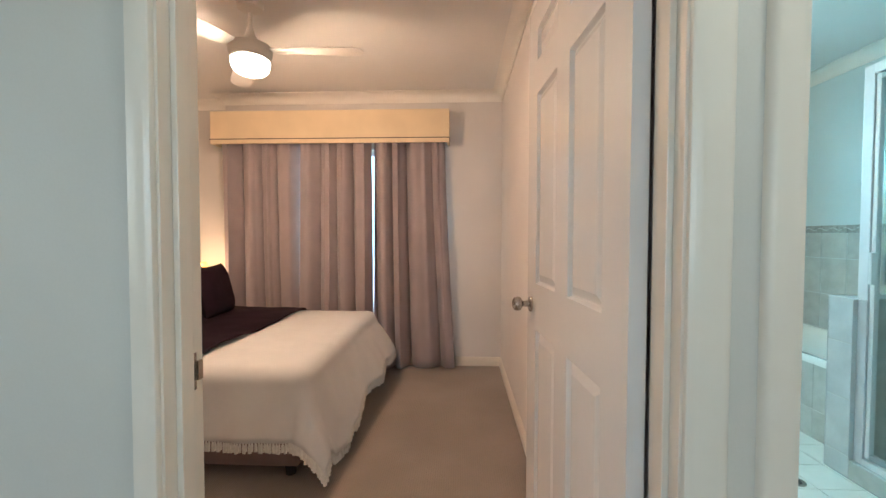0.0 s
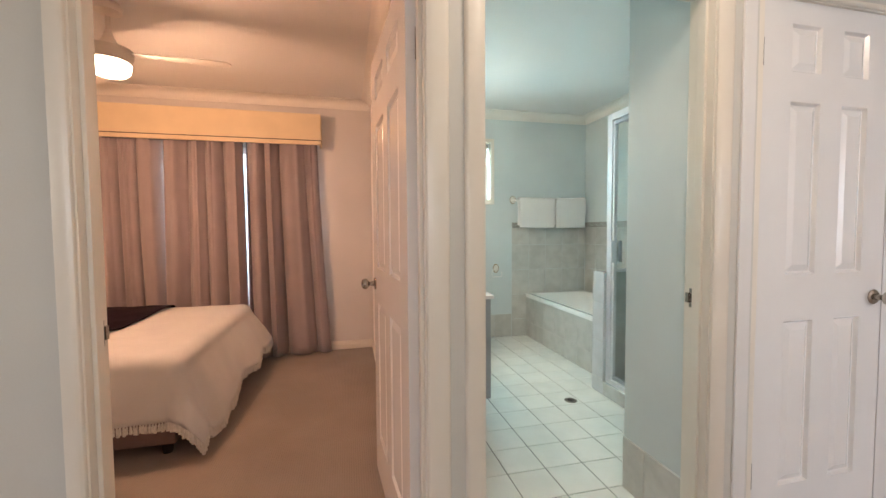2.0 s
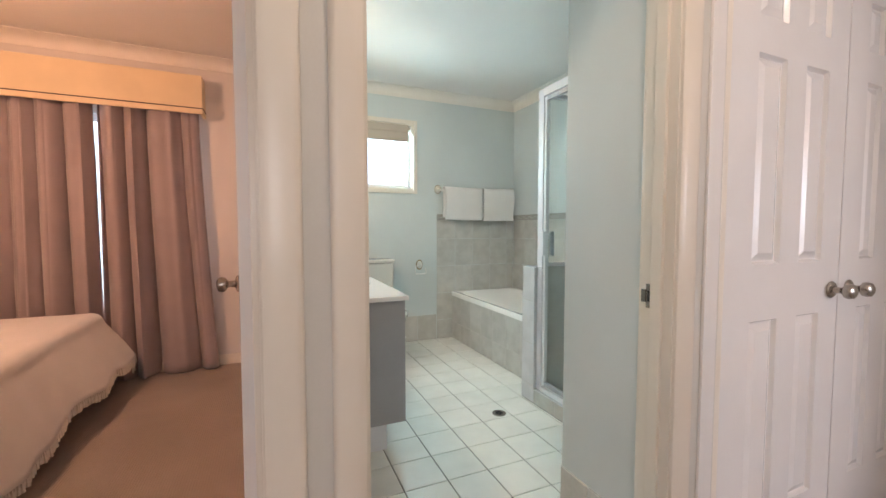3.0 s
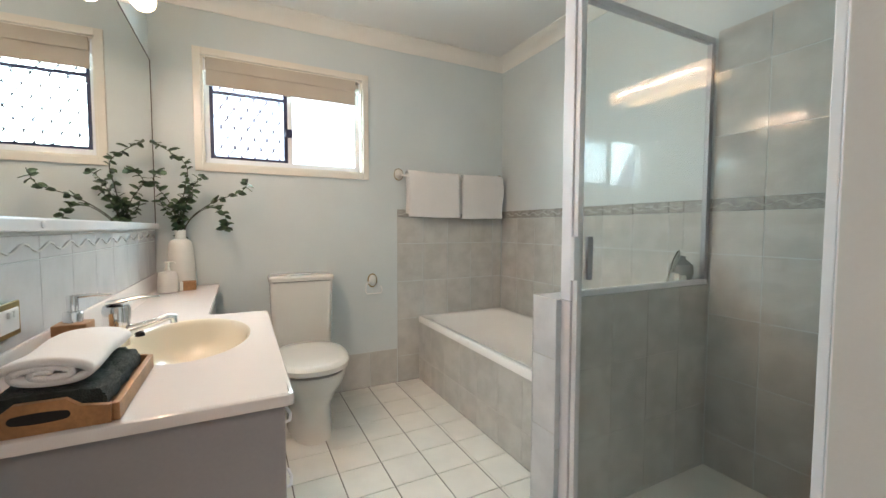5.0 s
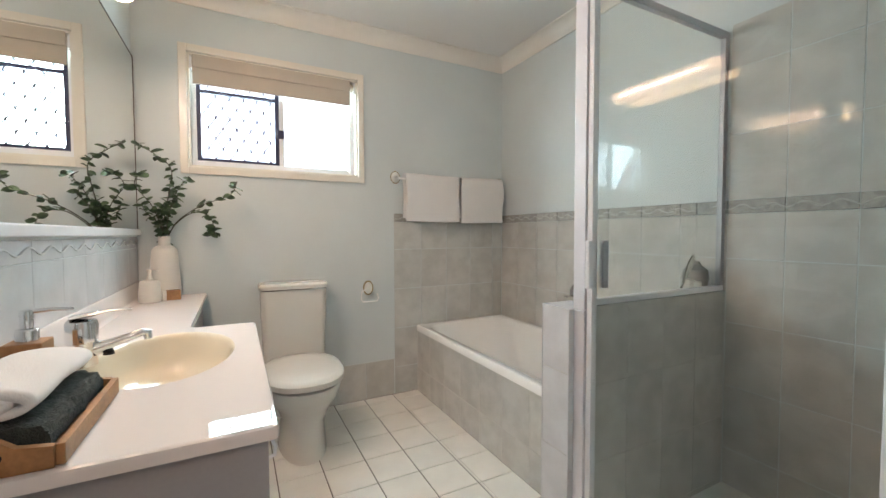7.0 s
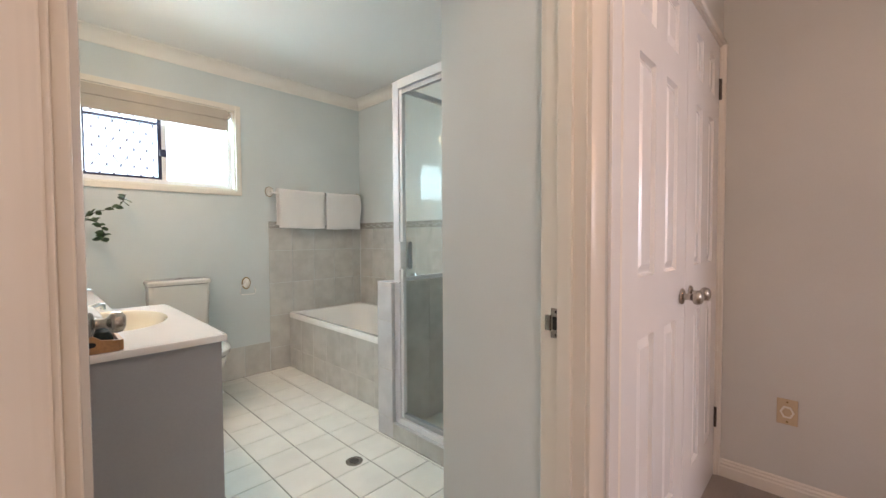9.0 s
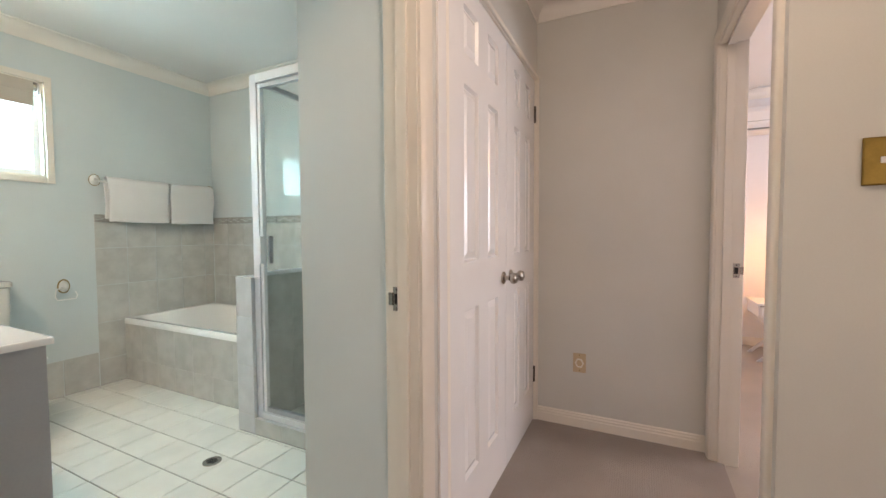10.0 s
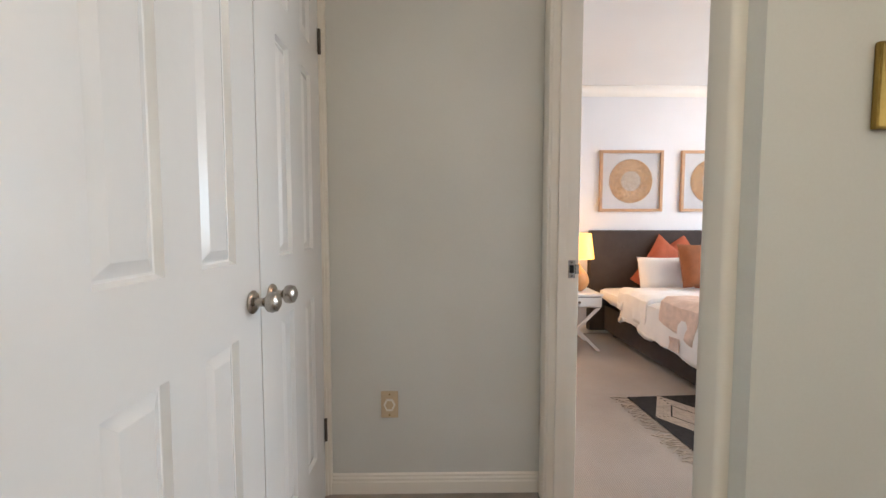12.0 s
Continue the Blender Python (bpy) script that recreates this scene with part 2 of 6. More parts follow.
mb.inputs["Metallic"].default_value, mb.inputs["Roughness"].default_value = 1.0, 0.015


def glass_material(name, tint):
    """Clear sheet glass: sees through, with gloss that grows at grazing angles."""
    m = bpy.data.materials.new(name)
    m.use_nodes = True
    n, l = m.node_tree.nodes, m.node_tree.links
    n.remove(n["Principled BSDF"])
    clear, shine, mix, lw = n.new("ShaderNodeBsdfTransparent"), n.new("ShaderNodeBsdfGlossy"), n.new("ShaderNodeMixShader"), n.new("ShaderNodeLayerWeight")
    clear.inputs["Color"].default_value = (*tint, 1)
    shine.inputs["Roughness"].default_value = 0.01
    lw.inputs["Blend"].default_value = 0.5
    power, add = n.new("ShaderNodeMath"), n.new("ShaderNodeMath")
    power.operation, add.operation = "POWER", "MULTIPLY_ADD"
    power.inputs[1].default_value = 4.0
    add.inputs[1].default_value, add.inputs[2].default_value = 0.9, 0.03
    l.new(lw.outputs["Facing"], power.inputs[0]), l.new(power.outputs[0], add.inputs[0])
    l.new(add.outputs[0], mix.inputs[0]), l.new(clear.outputs[0], mix.inputs[1]), l.new(shine.outputs[0], mix.inputs[2])
    l.new(mix.outputs[0], n["Material Output"].inputs["Surface"])
    return m


M_GLASS = glass_material("shower_glass", (0.985, 0.995, 0.99))
M_PANE = glass_material("window_glass", (0.97, 0.98, 0.98))


# ---------------------------------------------------------------- mesh helpers
def link(name, bm, mat, parent=None, label="", smooth=False):
    me = bpy.data.meshes.new(name)
    bmesh.ops.recalc_face_normals(bm, faces=bm.faces)
    bm.to_mesh(me)
    bm.free()
    me.materials.append(mat)
    if smooth:
        for p in me.polygons:
            p.use_smooth = True
        me.set_sharp_from_angle(angle=radians(40))
    ob = new(name, me)
    if parent:
        ob.parent = parent
    if label:
        ob["label"] = label
    return ob


def part(name, bm, mat, parent, label="", smooth=False):
    return link(name, bm, mat, parent, label, smooth)


def thing(name, label, category, place=(0, 0, 0), rz=0.0, group=""):
    ob = new(name)
    ob.matrix_basis = pose(*place, 0, 0, rz)
    ob.empty_display_size = 0.1
    return tagged(ob, label, category, group)


def setting(name, bm, mat, label="", smooth=False, category=""):
    return tagged(link(name, bm, mat, None, "", smooth), label, category or name.split("_")[0], "", "structure")


def box(bm, x0, x1, y0, y1, z0, z1, bevel=0.0, m=None):
    v = [bm.verts.new((x, y, z)) for x in (x0, x1) for y in (y0, y1) for z in (z0, z1)]
    fs = [bm.faces.new([v[i] for i in f]) for f in ((0, 1, 3, 2), (4, 6, 7, 5), (0, 4, 5, 1), (2, 3, 7, 6), (0, 2, 6, 4), (1, 5, 7, 3))]
    if m:
        for a in v:
            a.co = m @ a.co
    if bevel:
        es = list({e for f in fs for e in f.edges})
        bmesh.ops.bevel(bm, geom=es, offset=bevel, segments=2, affect="EDGES", profile=0.6)
    return bm


def boxed(x0, x1, y0, y1, z0, z1, bevel=0.0):
    return box(bmesh.new(), x0, x1, y0, y1, z0, z1, bevel)


def lathe(profile, seg=24, bm=None, m=None, sx=1.0, sy=1.0):
    """Turned shape from (radius, height) pairs round the z axis."""
    bm = bm or bmesh.new()
    rings = []
    for r, z in profile:
        ring = []
        for i in range(seg):
            a = 2 * math.pi * i / seg
            p = Vector((r * sx * math.cos(a), r * sy * math.sin(a), z))
            ring.append(bm.verts.new(m @ p if m else p))
        rings.append(ring)
    for a, b in zip(rings, rings[1:]):
        for i in range(seg):
            bm.faces.new((a[i], a[(i + 1) % seg], b[(i + 1) % seg], b[i]))
    for ring in (rings[0], rings[-1]):
        bm.faces.new(ring)
    return bm


def tube(points, radius, seg=8, bm=None):
    """Round bar along points; radius may be a list."""
    bm = bm or bmesh.new()
    pts = [Vector(p) for p in points]
    rad = radius if isinstance(radius, (list, tuple)) else [radius] * len(pts)
    rings = []
    side = None
    for i, p in enumerate(pts):
        d = (pts[min(i + 1, len(pts) - 1)] - pts[max(i - 1, 0)]).normalized()
        if side is None:
            side = d.orthogonal().normalized()
        side = (side - d * side.dot(d)).normalized()
        up = d.cross(side)
        rings.append([bm.verts.new(p + rad[i] * (side * math.cos(2 * math.pi * k / seg) + up * math.sin(2 * math.pi * k / seg))) for k in range(seg)])
    for a, b in zip(rings, rings[1:]):
        for k in range(seg):
            bm.faces.new((a[k], a[(k + 1) % seg], b[(k + 1) % seg], b[k]))
    bm.faces.new(rings[0]), bm.faces.new(rings[-1])
    return bm


def extrude_profile(bm, prof, a, b, m):
    """Closed 2D profile (u, v) swept along the third axis from a to b; m maps (u, v, w) to the world. a and b may be functions of (u, v)."""
    fa = a if callable(a) else (lambda u, v: a)
    fb = b if callable(b) else (lambda u, v: b)
    ra = [bm.verts.new(m @ Vector((u, v, fa(u, v)))) for u, v in prof]
    rb = [bm.verts.new(m @ Vector((u, v, fb(u, v)))) for u, v in prof]
    n = len(prof)
    for i in range(n):
        bm.faces.new((ra[i], ra[(i + 1) % n], rb[(i + 1) % n], rb[i]))
    bm.faces.new(ra), bm.faces.new(rb)
    return bm


def axes(u, v, w, o=(0, 0, 0)):
    """Matrix that takes (u, v, w) to o + u*U + v*V + w*W."""
    m = Matrix.Identity(4)
    for i, d in enumerate((u, v, w)):
        for k in range(3):
            m[k][i] = d[k]
    for k in range(3):
        m[k][3] = o[k]
    return m


def loft(rings, bm=None, closed=True, cap=True):
    bm = bm or bmesh.new()
    vs = [[bm.verts.new(p) for p in r] for r in rings]
    n = len(vs[0])
    for a, b in zip(vs, vs[1:]):
        for i in range(n if closed else n - 1):
            bm.faces.new((a[i], a[(i + 1) % n], b[(i + 1) % n], b[i]))
    if cap and closed:
        bm.faces.new(vs[0]), bm.faces.new(vs[-1])
    return bm

# ---------------------------------------------------------------- structure
CEIL, CEIL_HALL = 2.63, 2.56
HEAD = 2.12


def wall_run(name, axis, a0, a1, t0, t1, h, mat, openings=(), label=""):
    """A wall along x (axis 0) or y (axis 1), t0..t1 thick, with openings (a0, a1, z0, z1) cut right through."""
    bm = bmesh.new()

    def slab(p, q, z0, z1):
        if q - p > 1e-4 and z1 - z0 > 1e-4:
            box(bm, *((p, q, t0, t1) if axis == 0 else (t0, t1, p, q)), z0, z1)
    at = a0
    for o0, o1, z0, z1 in sorted(openings):
        slab(at, o0, 0, h), slab(o0, o1, 0, z0), slab(o0, o1, z1, h)
        at = o1
    slab(at, a1, 0, h)
    return setting(name, bm, mat, label, category="wall")


O_BED1, O_BATH, O_CLOS = (0.518, 1.45), (1.592, 2.503), (2.674, 3.98)
HALL_OPEN = [(*O_BED1, 0, HEAD + 0.025), (*O_BATH, 0, HEAD + 0.025), (*O_CLOS, 0, HEAD + 0.025)]
wall_run("wall_hall_north", 0, -1.3, 4.08, 1.895, 1.95, CEIL, M_HALL, HALL_OPEN, "warm grey painted hall wall with three doorways")
wall_run("wall_bed1_south", 0, -1.8, 1.455, 1.952, 2.0, CEIL, M_BED1, HALL_OPEN[:1], "pale painted bedroom wall")
wall_run("wall_bath_south", 0, 1.50, 2.548, 1.952, 2.0, CEIL, M_BATH, [HALL_OPEN[1]], "pale blue painted bathroom wall")
wall_run("wall_hall_end", 1, 0.86, 1.895, 3.98, 4.08, CEIL, M_HALL, (), "warm grey painted end wall of the hall")
wall_run("wall_hall_door", 0, 2.95, 3.98, 0.915, 0.97, CEIL, M_HALL, [(2.9505, 3.917, 0, HEAD + 0.025)], "warm grey painted hall wall with a doorway")
wall_run("wall_hall_switch", 1, -0.9, 0.97, 2.85, 2.90, CEIL, M_HALL, (), "warm grey painted wall with a light switch")
wall_run("wall_bed2_corner", 1, -3.3, 0.97, 2.902, 2.95, CEIL, M_BED2, (), "white painted bedroom wall")
wall_run("wall_bed2_north", 0, 2.95, 6.7, 0.86, 0.913, CEIL, M_BED2, [(2.9505, 3.917, 0, HEAD + 0.025)], "white painted bedroom wall with a doorway")
# the south and west openings take the two added, unseen hall windows
wall_run("wall_hall_south", 0, -1.3, 2.85, -1.0, -0.9, CEIL, M_HALL, [(0.0, 1.5, 0.95, 2.1)], "warm grey painted hall wall")
wall_run("wall_hall_west", 1, -0.9, 1.895, -1.4, -1.3, CEIL, M_HALL, [(-0.3, 1.1, 0.95, 2.1)], "warm grey painted hall wall")

wall_run("wall_bath_west", 1, 2.0, 5.13, 1.502, 1.55, CEIL, M_BATH, (), "pale blue painted wall behind the vanity")
wall_run("wall_bath_north", 0, 1.50, 4.16, 5.13, 5.28, CEIL, M_BATH, [(1.810, 2.823, 1.604, 2.273)], "pale blue painted wall with a small window")
wall_run("wall_bath_east", 1, 2.3, 5.13, 4.06, 4.16, CEIL, M_BATH, (), "pale blue painted wall over the bathtub")
wall_run("wall_bath_nib", 1, 2.0, 2.32, 2.50, 2.548, CEIL, M_BATH, (), "pale painted short wall beside the doorway")
wall_run("wall_bath_shower", 0, 2.50, 4.06, 2.32, 2.37, CEIL, M_BATH, (), "pale blue painted wall beside the shower")
wall_run("wall_shower_south", 0, 3.10, 4.06, 2.372, 2.55, CEIL, M_BATH, (), "tiled shower wall")

W1 = (-1.12, 0.86, 0.45, 2.10)
wall_run("wall_bed1_east", 1, 2.0, 5.10, 1.455, 1.50, CEIL, M_BED1, (), "pale painted bedroom wall")
wall_run("wall_bed1_north", 0, -1.25, 1.50, 5.10, 5.28, CEIL, M_BED1, [W1], "pale painted bedroom wall behind the curtains")
wall_run("wall_bed1_recess", 0, -1.9, -1.25, 5.25, 5.35, CEIL, M_BED1, (), "pale painted bedroom wall")
wall_run("wall_bed1_west", 1, 1.95, 5.28, -1.9, -1.8, CEIL, M_BED1, (), "pale painted bedroom wall behind the bed head")
wall_run("wall_bed2_east", 1, -3.3, 0.86, 6.6, 6.7, CEIL, M_BED2, (), "white painted wall behind the bed head")
wall_run("wall_bed2_south", 0, 2.95, 6.6, -3.4, -3.3, CEIL, M_BED2, [(4.1, 5.9, 0.85, 2.15)], "white painted wall with a window")


def slab(name, x0, x1, y0, y1, z0, z1, mat, label):
    return setting(name, boxed(x0, x1, y0, y1, z0, z1), mat, label)


floor_hall = boxed(-1.4, 2.9, -1.0, 1.951, -0.1, 0.012)
box(floor_hall, 2.9, 4.08, 0.9145, 1.951, -0.1, 0.012)
setting("floor_hall", floor_hall, M_CARPETH, "taupe loop pile carpet of the hall")
slab("floor_bed1", -1.9, 1.50, 1.952, 5.3, -0.1, 0.0, M_CARPET, "taupe loop pile carpet of the bedroom")
floor_bath = slab("floor_bath", 1.502, 4.16, 1.952, 5.2, -0.1, -0.005, M_GROUT, "white square floor tiles with dark grout")
slab("floor_bed2", 2.9, 6.7, -3.4, 0.914, -0.1, 0.0, M_CARPET_LIT, "taupe loop pile carpet of the main bedroom, lightened as if daylit")
ceiling_hall = boxed(-1.4, 2.9, -1.0, 1.95, CEIL_HALL, CEIL_HALL + 0.06)
box(ceiling_hall, 2.9, 4.08, 0.9145, 1.95, CEIL_HALL, CEIL_HALL + 0.06)
setting("ceiling_hall", ceiling_hall, M_CEIL, "white painted hall ceiling")
slab("ceiling_bed1", -1.9, 1.5, 1.95, 5.35, CEIL, CEIL + 0.06, M_CEIL, "white painted bedroom ceiling")
slab("ceiling_bath", 1.5, 4.16, 1.95, 5.28, CEIL, CEIL + 0.06, M_CEIL, "white painted bathroom ceiling")
slab("ceiling_bed2", 2.85, 6.7, -3.4, 0.97, CEIL, CEIL + 0.06, M_CEIL, "white painted main bedroom ceiling")
slab("ground", -60, 60, -60, 60, -0.35, -0.11, material("outdoor_grass", (0.07, 0.10, 0.04), 0.95, vary=0.3, scale=0.5), "grass round the house")


def sweep_wall(bm, prof, p, q, inward, ends=(1, 1)):
    """Sweep (depth, z) profile along the wall foot from p to q; inward is the room side. ends: 1 an inner corner, -1 an outer one, 0 square."""
    p, q, n = Vector((*p, 0)), Vector((*q, 0)), Vector((*inward, 0))
    d = (q - p).normalized()
    ln = (q - p).length
    m = axes(n, (0, 0, 1), d, p)
    extrude_profile(bm, prof, lambda u, v: ends[0] * u, lambda u, v: ln - ends[1] * u, m)


def cove(z, s=0.09):
    pts = [(0, z), (0, z - s), (0.008, z - s), (0.010, z - s + 0.008)]
    for i in range(1, 8):
        a = math.pi / 2 * i / 8
        pts.append((0.010 + (s - 0.020) * (1 - math.cos(a)), z - s + 0.010 + (s - 0.020) * math.sin(a)))
    return pts + [(s - 0.008, z - 0.009), (s, z - 0.008), (s, z)]


def cornice(name, z, runs, label):
    bm = bmesh.new()
    for run in runs:
        sweep_wall(bm, cove(z), *run)
    setting(name, bm, M_CORN, label, True, "cornice")


cornice("cornice_bath", CEIL, [((1.55, 5.13), (4.06, 5.13), (0, -1)), ((4.06, 2.55), (4.06, 5.13), (-1, 0)), ((1.55, 2.0), (1.55, 5.13), (1, 0)),
                               ((1.55, 2.0), (2.50, 2.0), (0, 1)), ((2.50, 2.0), (2.50, 2.37), (-1, 0), (1, -1)), ((2.50, 2.37), (3.10, 2.37), (0, 1), (-1, 1)),
                               ((3.10, 2.37), (3.10, 2.55), (-1, 0), (1, -1)), ((3.10, 2.55), (4.06, 2.55), (0, 1), (-1, 1))], "white coved plaster cornice")
cornice("cornice_bed1", CEIL, [((-1.25, 5.10), (1.455, 5.10), (0, -1), (-1, 1)), ((1.455, 2.0), (1.455, 5.10), (-1, 0)), ((-1.8, 5.25), (-1.25, 5.25), (0, -1)),
                               ((-1.25, 5.10), (-1.25, 5.25), (-1, 0), (-1, 1)), ((-1.8, 2.0), (-1.8, 5.25), (1, 0)), ((-1.8, 2.0), (1.455, 2.0), (0, 1))], "white coved plaster cornice")
cornice("cornice_bed2", CEIL, [((6.6, -3.3), (6.6, 0.86), (-1, 0)), ((2.95, 0.86), (6.6, 0.86), (0, -1)), ((2.95, -3.3), (6.6, -3.3), (0, 1))], "white coved plaster cornice")
cornice("cornice_hall", CEIL_HALL, [((3.98, 0.97), (3.98, 1.895), (-1, 0)), ((-1.3, 1.895), (3.98, 1.895), (0, -1)), ((2.85, 0.97), (3.98, 0.97), (0, 1), (-1, 1)),
                                    ((2.85, -0.9), (2.85, 0.97), (-1, 0), (1, -1)), ((-1.3, -0.9), (2.85, -0.9), (0, 1))], "white coved plaster cornice")

SKIRT = [(0, 0), (0.016, 0), (0.016, 0.050), (0.012, 0.056), (0.013, 0.066), (0.008, 0.072), (0.008, 0.080), (0.0, 0.086)]


def skirting(name, runs, lift=0.0):
    """Moulded board along the wall foot; lift raises its moulding, for a thick carpet."""
    bm = bmesh.new()
    for run in runs:
        sweep_wall(bm, [(d, z + (lift if z > 0 else 0)) for d, z in SKIRT], *run)
    setting(name, bm, M_TRIM, "cream gloss moulded skirting board", False, "baseboard")


skirting("baseboard_hall", [((3.98, 0.97), (3.98, 1.895), (-1, 0), (1, 0)), ((3.962, 0.97), (3.98, 0.97), (0, 1), (0, 1)),
                            ((-1.3, 1.895), (0.491, 1.895), (0, -1), (1, 0)), ((2.85, -0.9), (2.85, 0.97), (-1, 0), (1, 0)), ((-1.3, -0.9), (2.85, -0.9), (0, 1))], 0.012)
skirting("baseboard_bed1", [((-1.25, 5.10), (1.455, 5.10), (0, -1), (0, 1)), ((1.455, 2.0), (1.455, 5.10), (-1, 0), (0, 1)), ((-1.8, 2.0), (0.46, 2.0), (0, 1), (1, 0))])
skirting("baseboard_bed2", [((6.6, -3.3), (6.6, 0.86), (-1, 0)), ((3.97, 0.86), (6.6, 0.86), (0, -1), (0, 1))])


# ---------------------------------------------------------------- door frames and doors
def arch_profile(w):
    k = w / 0.07
    return [(0, 0), (0, 0.009), (0.003 * k, 0.0115), (0.009 * k, 0.0120), (0.013 * k, 0.0135), (0.020 * k, 0.0148), (0.030 * k, 0.0155), (0.056 * k, 0.0165),
            (0.063 * k, 0.0155), (0.067 * k, 0.0120), (0.070 * k, 0.0070), (0.070 * k, 0)]


def door_frame(name, x0, x1, y_face, y_back, widths, label, stop_at, back_widths=(0.07, 0.07)):
    """Lining, stop and architraves of an opening x0..x1 in a wall along x. y_face is the hall side. stop_at: depth share of the door stop."""
    s = 1 if y_back > y_face else -1
    ob = thing(name, label, "door frame")
    ob["kind"] = "structure"
    lo, hi = min(y_face, y_back), max(y_face, y_back)
    for a, b in ((x0 - 0.024, x0), (x1, x1 + 0.024)):
        part("jamb", boxed(a, b, lo, hi, 0, HEAD, 0.0015), M_TRIM, ob)
    part("head_jamb", boxed(x0 - 0.024, x1 + 0.024, lo, hi, HEAD, HEAD + 0.024), M_TRIM, ob)
    ys = y_face + s * stop_at
    for a, b in ((x0, x0 + 0.012), (x1 - 0.012, x1)):
        part("door_stop", boxed(a, b, min(ys, ys + s * 0.035), max(ys, ys + s * 0.035), 0, HEAD, 0.002), M_TRIM, ob)
    part("door_stop", boxed(x0 + 0.012, x1 - 0.012, min(ys, ys + s * 0.035), max(ys, ys + s * 0.035), HEAD - 0.012, HEAD, 0.002), M_TRIM, ob)
    for face, out, ws in ((y_face, -s, widths), (y_back, s, back_widths)):
        wl, wr = ws
        r = 0.005
        if wl:
            part("architrave", extrude_profile(bmesh.new(), arch_profile(wl), 0, lambda u, v: HEAD + u + r, axes((-1, 0, 0), (0, out, 0), (0, 0, 1), (x0 - r, face, 0))), M_TRIM, ob, "", True)
        if wr:
            part("architrave", extrude_profile(bmesh.new(), arch_profile(wr), 0, lambda u, v: HEAD + u + r, axes((1, 0, 0), (0, out, 0), (0, 0, 1), (x1 + r, face, 0))), M_TRIM, ob, "", True)
        w = max(ws)
        if w:
            kl, kr = (wl / w, wr / w)
            part("architrave", extrude_profile(bmesh.new(), arch_profile(w), lambda u, v: x0 - r - u * kl, lambda u, v: x1 + r + u * kr,
                                               axes((0, 0, 1), (0, out, 0), (1, 0, 0), (0, face, HEAD + r))), M_TRIM, ob, "", True)
    return ob


door_frame("door_frame_1", 0.543, 1.426, 1.895, 2.0, (0.044, 0.07), "cream gloss painted doorway of the guest bedroom", 0.030, (0.07, 0.02))
door_frame("door_frame_2", 1.617, 2.478, 1.895, 2.0, (0.062, 0.072), "cream gloss painted doorway of the bathroom", 0.030, (0.04, 0.015))
door_frame("door_frame_3", 2.698, 3.956, 1.895, 2.0, (0, 0.018), "cream gloss painted closet doorway", 0.048, (0, 0))
door_frame("door_frame_4", 2.960, 3.893, 0.97, 0.86, (0.07, 0.062), "cream gloss painted doorway of the main bedroom", 0.030, (0, 0.07))


setting("trim_closet", boxed(2.598, 2.655, 1.885, 1.8945, 0.012, HEAD + 0.06, 0.002), M_DOOR, "white flat cover strip beside the closet doors", category="trim")


def panel_leaf(ob, w, h, t, dz=0.0, xs=None, zs=None):
    """Six panel moulded door leaf from x = 0 to w, y = 0 to t. Parts: core, panels."""
    st, mid = 0.115 * w / 0.76, 0.105 * w / 0.76
    pw = (w - 2 * st - mid) / 2
    xs = xs or [(st, st + pw), (st + pw + mid, w - st)]
    zs = zs or [(0.215 + dz, 0.905 + dz), (1.075 + dz, 1.765 + dz), (1.885 + dz, h - 0.105 + dz)]
    d, core = 0.014, bmesh.new()
    box(core, 0, w, d, t - d, 0, h)
    for y0, y1 in ((0, d), (t - d, t)):
        for a, b in ((0, xs[0][0]), (xs[0][1], xs[1][0]), (xs[1][1], w)):
            box(core, a, b, y0, y1, 0, h)
        for (a, b) in xs:
            z = 0.0
            for (c, e) in zs:
                box(core, a, b, y0, y1, z, c)
                z = e
            box(core, a, b, y0, y1, z, h)
    part("leaf", core, M_DOOR, ob)
    for side in (0, 1):
        for a, b in xs:
            for c, e in zs:
                bm = bmesh.new()
                f0, f1 = (d, 0.0005) if side == 0 else (t - d, t - 0.0005)
                rings = []
                for inset, y in ((0.0, f1), (0.007, f0 + (0.001 if side else -0.001)), (0.012, f0 + (0.001 if side else -0.001)), (0.036, f1 + (-0.002 if side else 0.002))):
                    rings.append([(a + inset, y, c + inset), (b - inset, y, c + inset), (b - inset, y, e - inset), (a + inset, y, e - inset)])
                loft(rings, bm, True, False)
                bm.verts.ensure_lookup_table()
                bm.faces.new(bm.verts[-4:])
                part("panel", bm, M_DOOR, ob)


KNOB = [(0.0, 0.0), (0.030, 0.0), (0.031, 0.004), (0.026, 0.009), (0.013, 0.012), (0.011, 0.030), (0.015, 0.036), (0.025, 0.043), (0.0275, 0.054), (0.024, 0.066), (0.014, 0.072), (0.0, 0.073)]


def knob(ob, x, y, z, out, label="brushed nickel round door knob"):
    part("door_knob", lathe(KNOB[1:-1], 20, None, axes((1, 0, 0), (0, 0, 1), (0, out, 0), (x, y, z))), M_NICKEL, ob, label, True)


def butt_hinge(ob, x, y, z):
    bm = lathe([(0.007, -0.05), (0.007, 0.05)], 8, None, pose(x, y, z))
    box(bm, x - 0.016, x + 0.016, y + 0.004, y + 0.007, z - 0.05, z + 0.05)
    part("hinge", bm, M_DARKM, ob, "tarnished steel butt hinge")


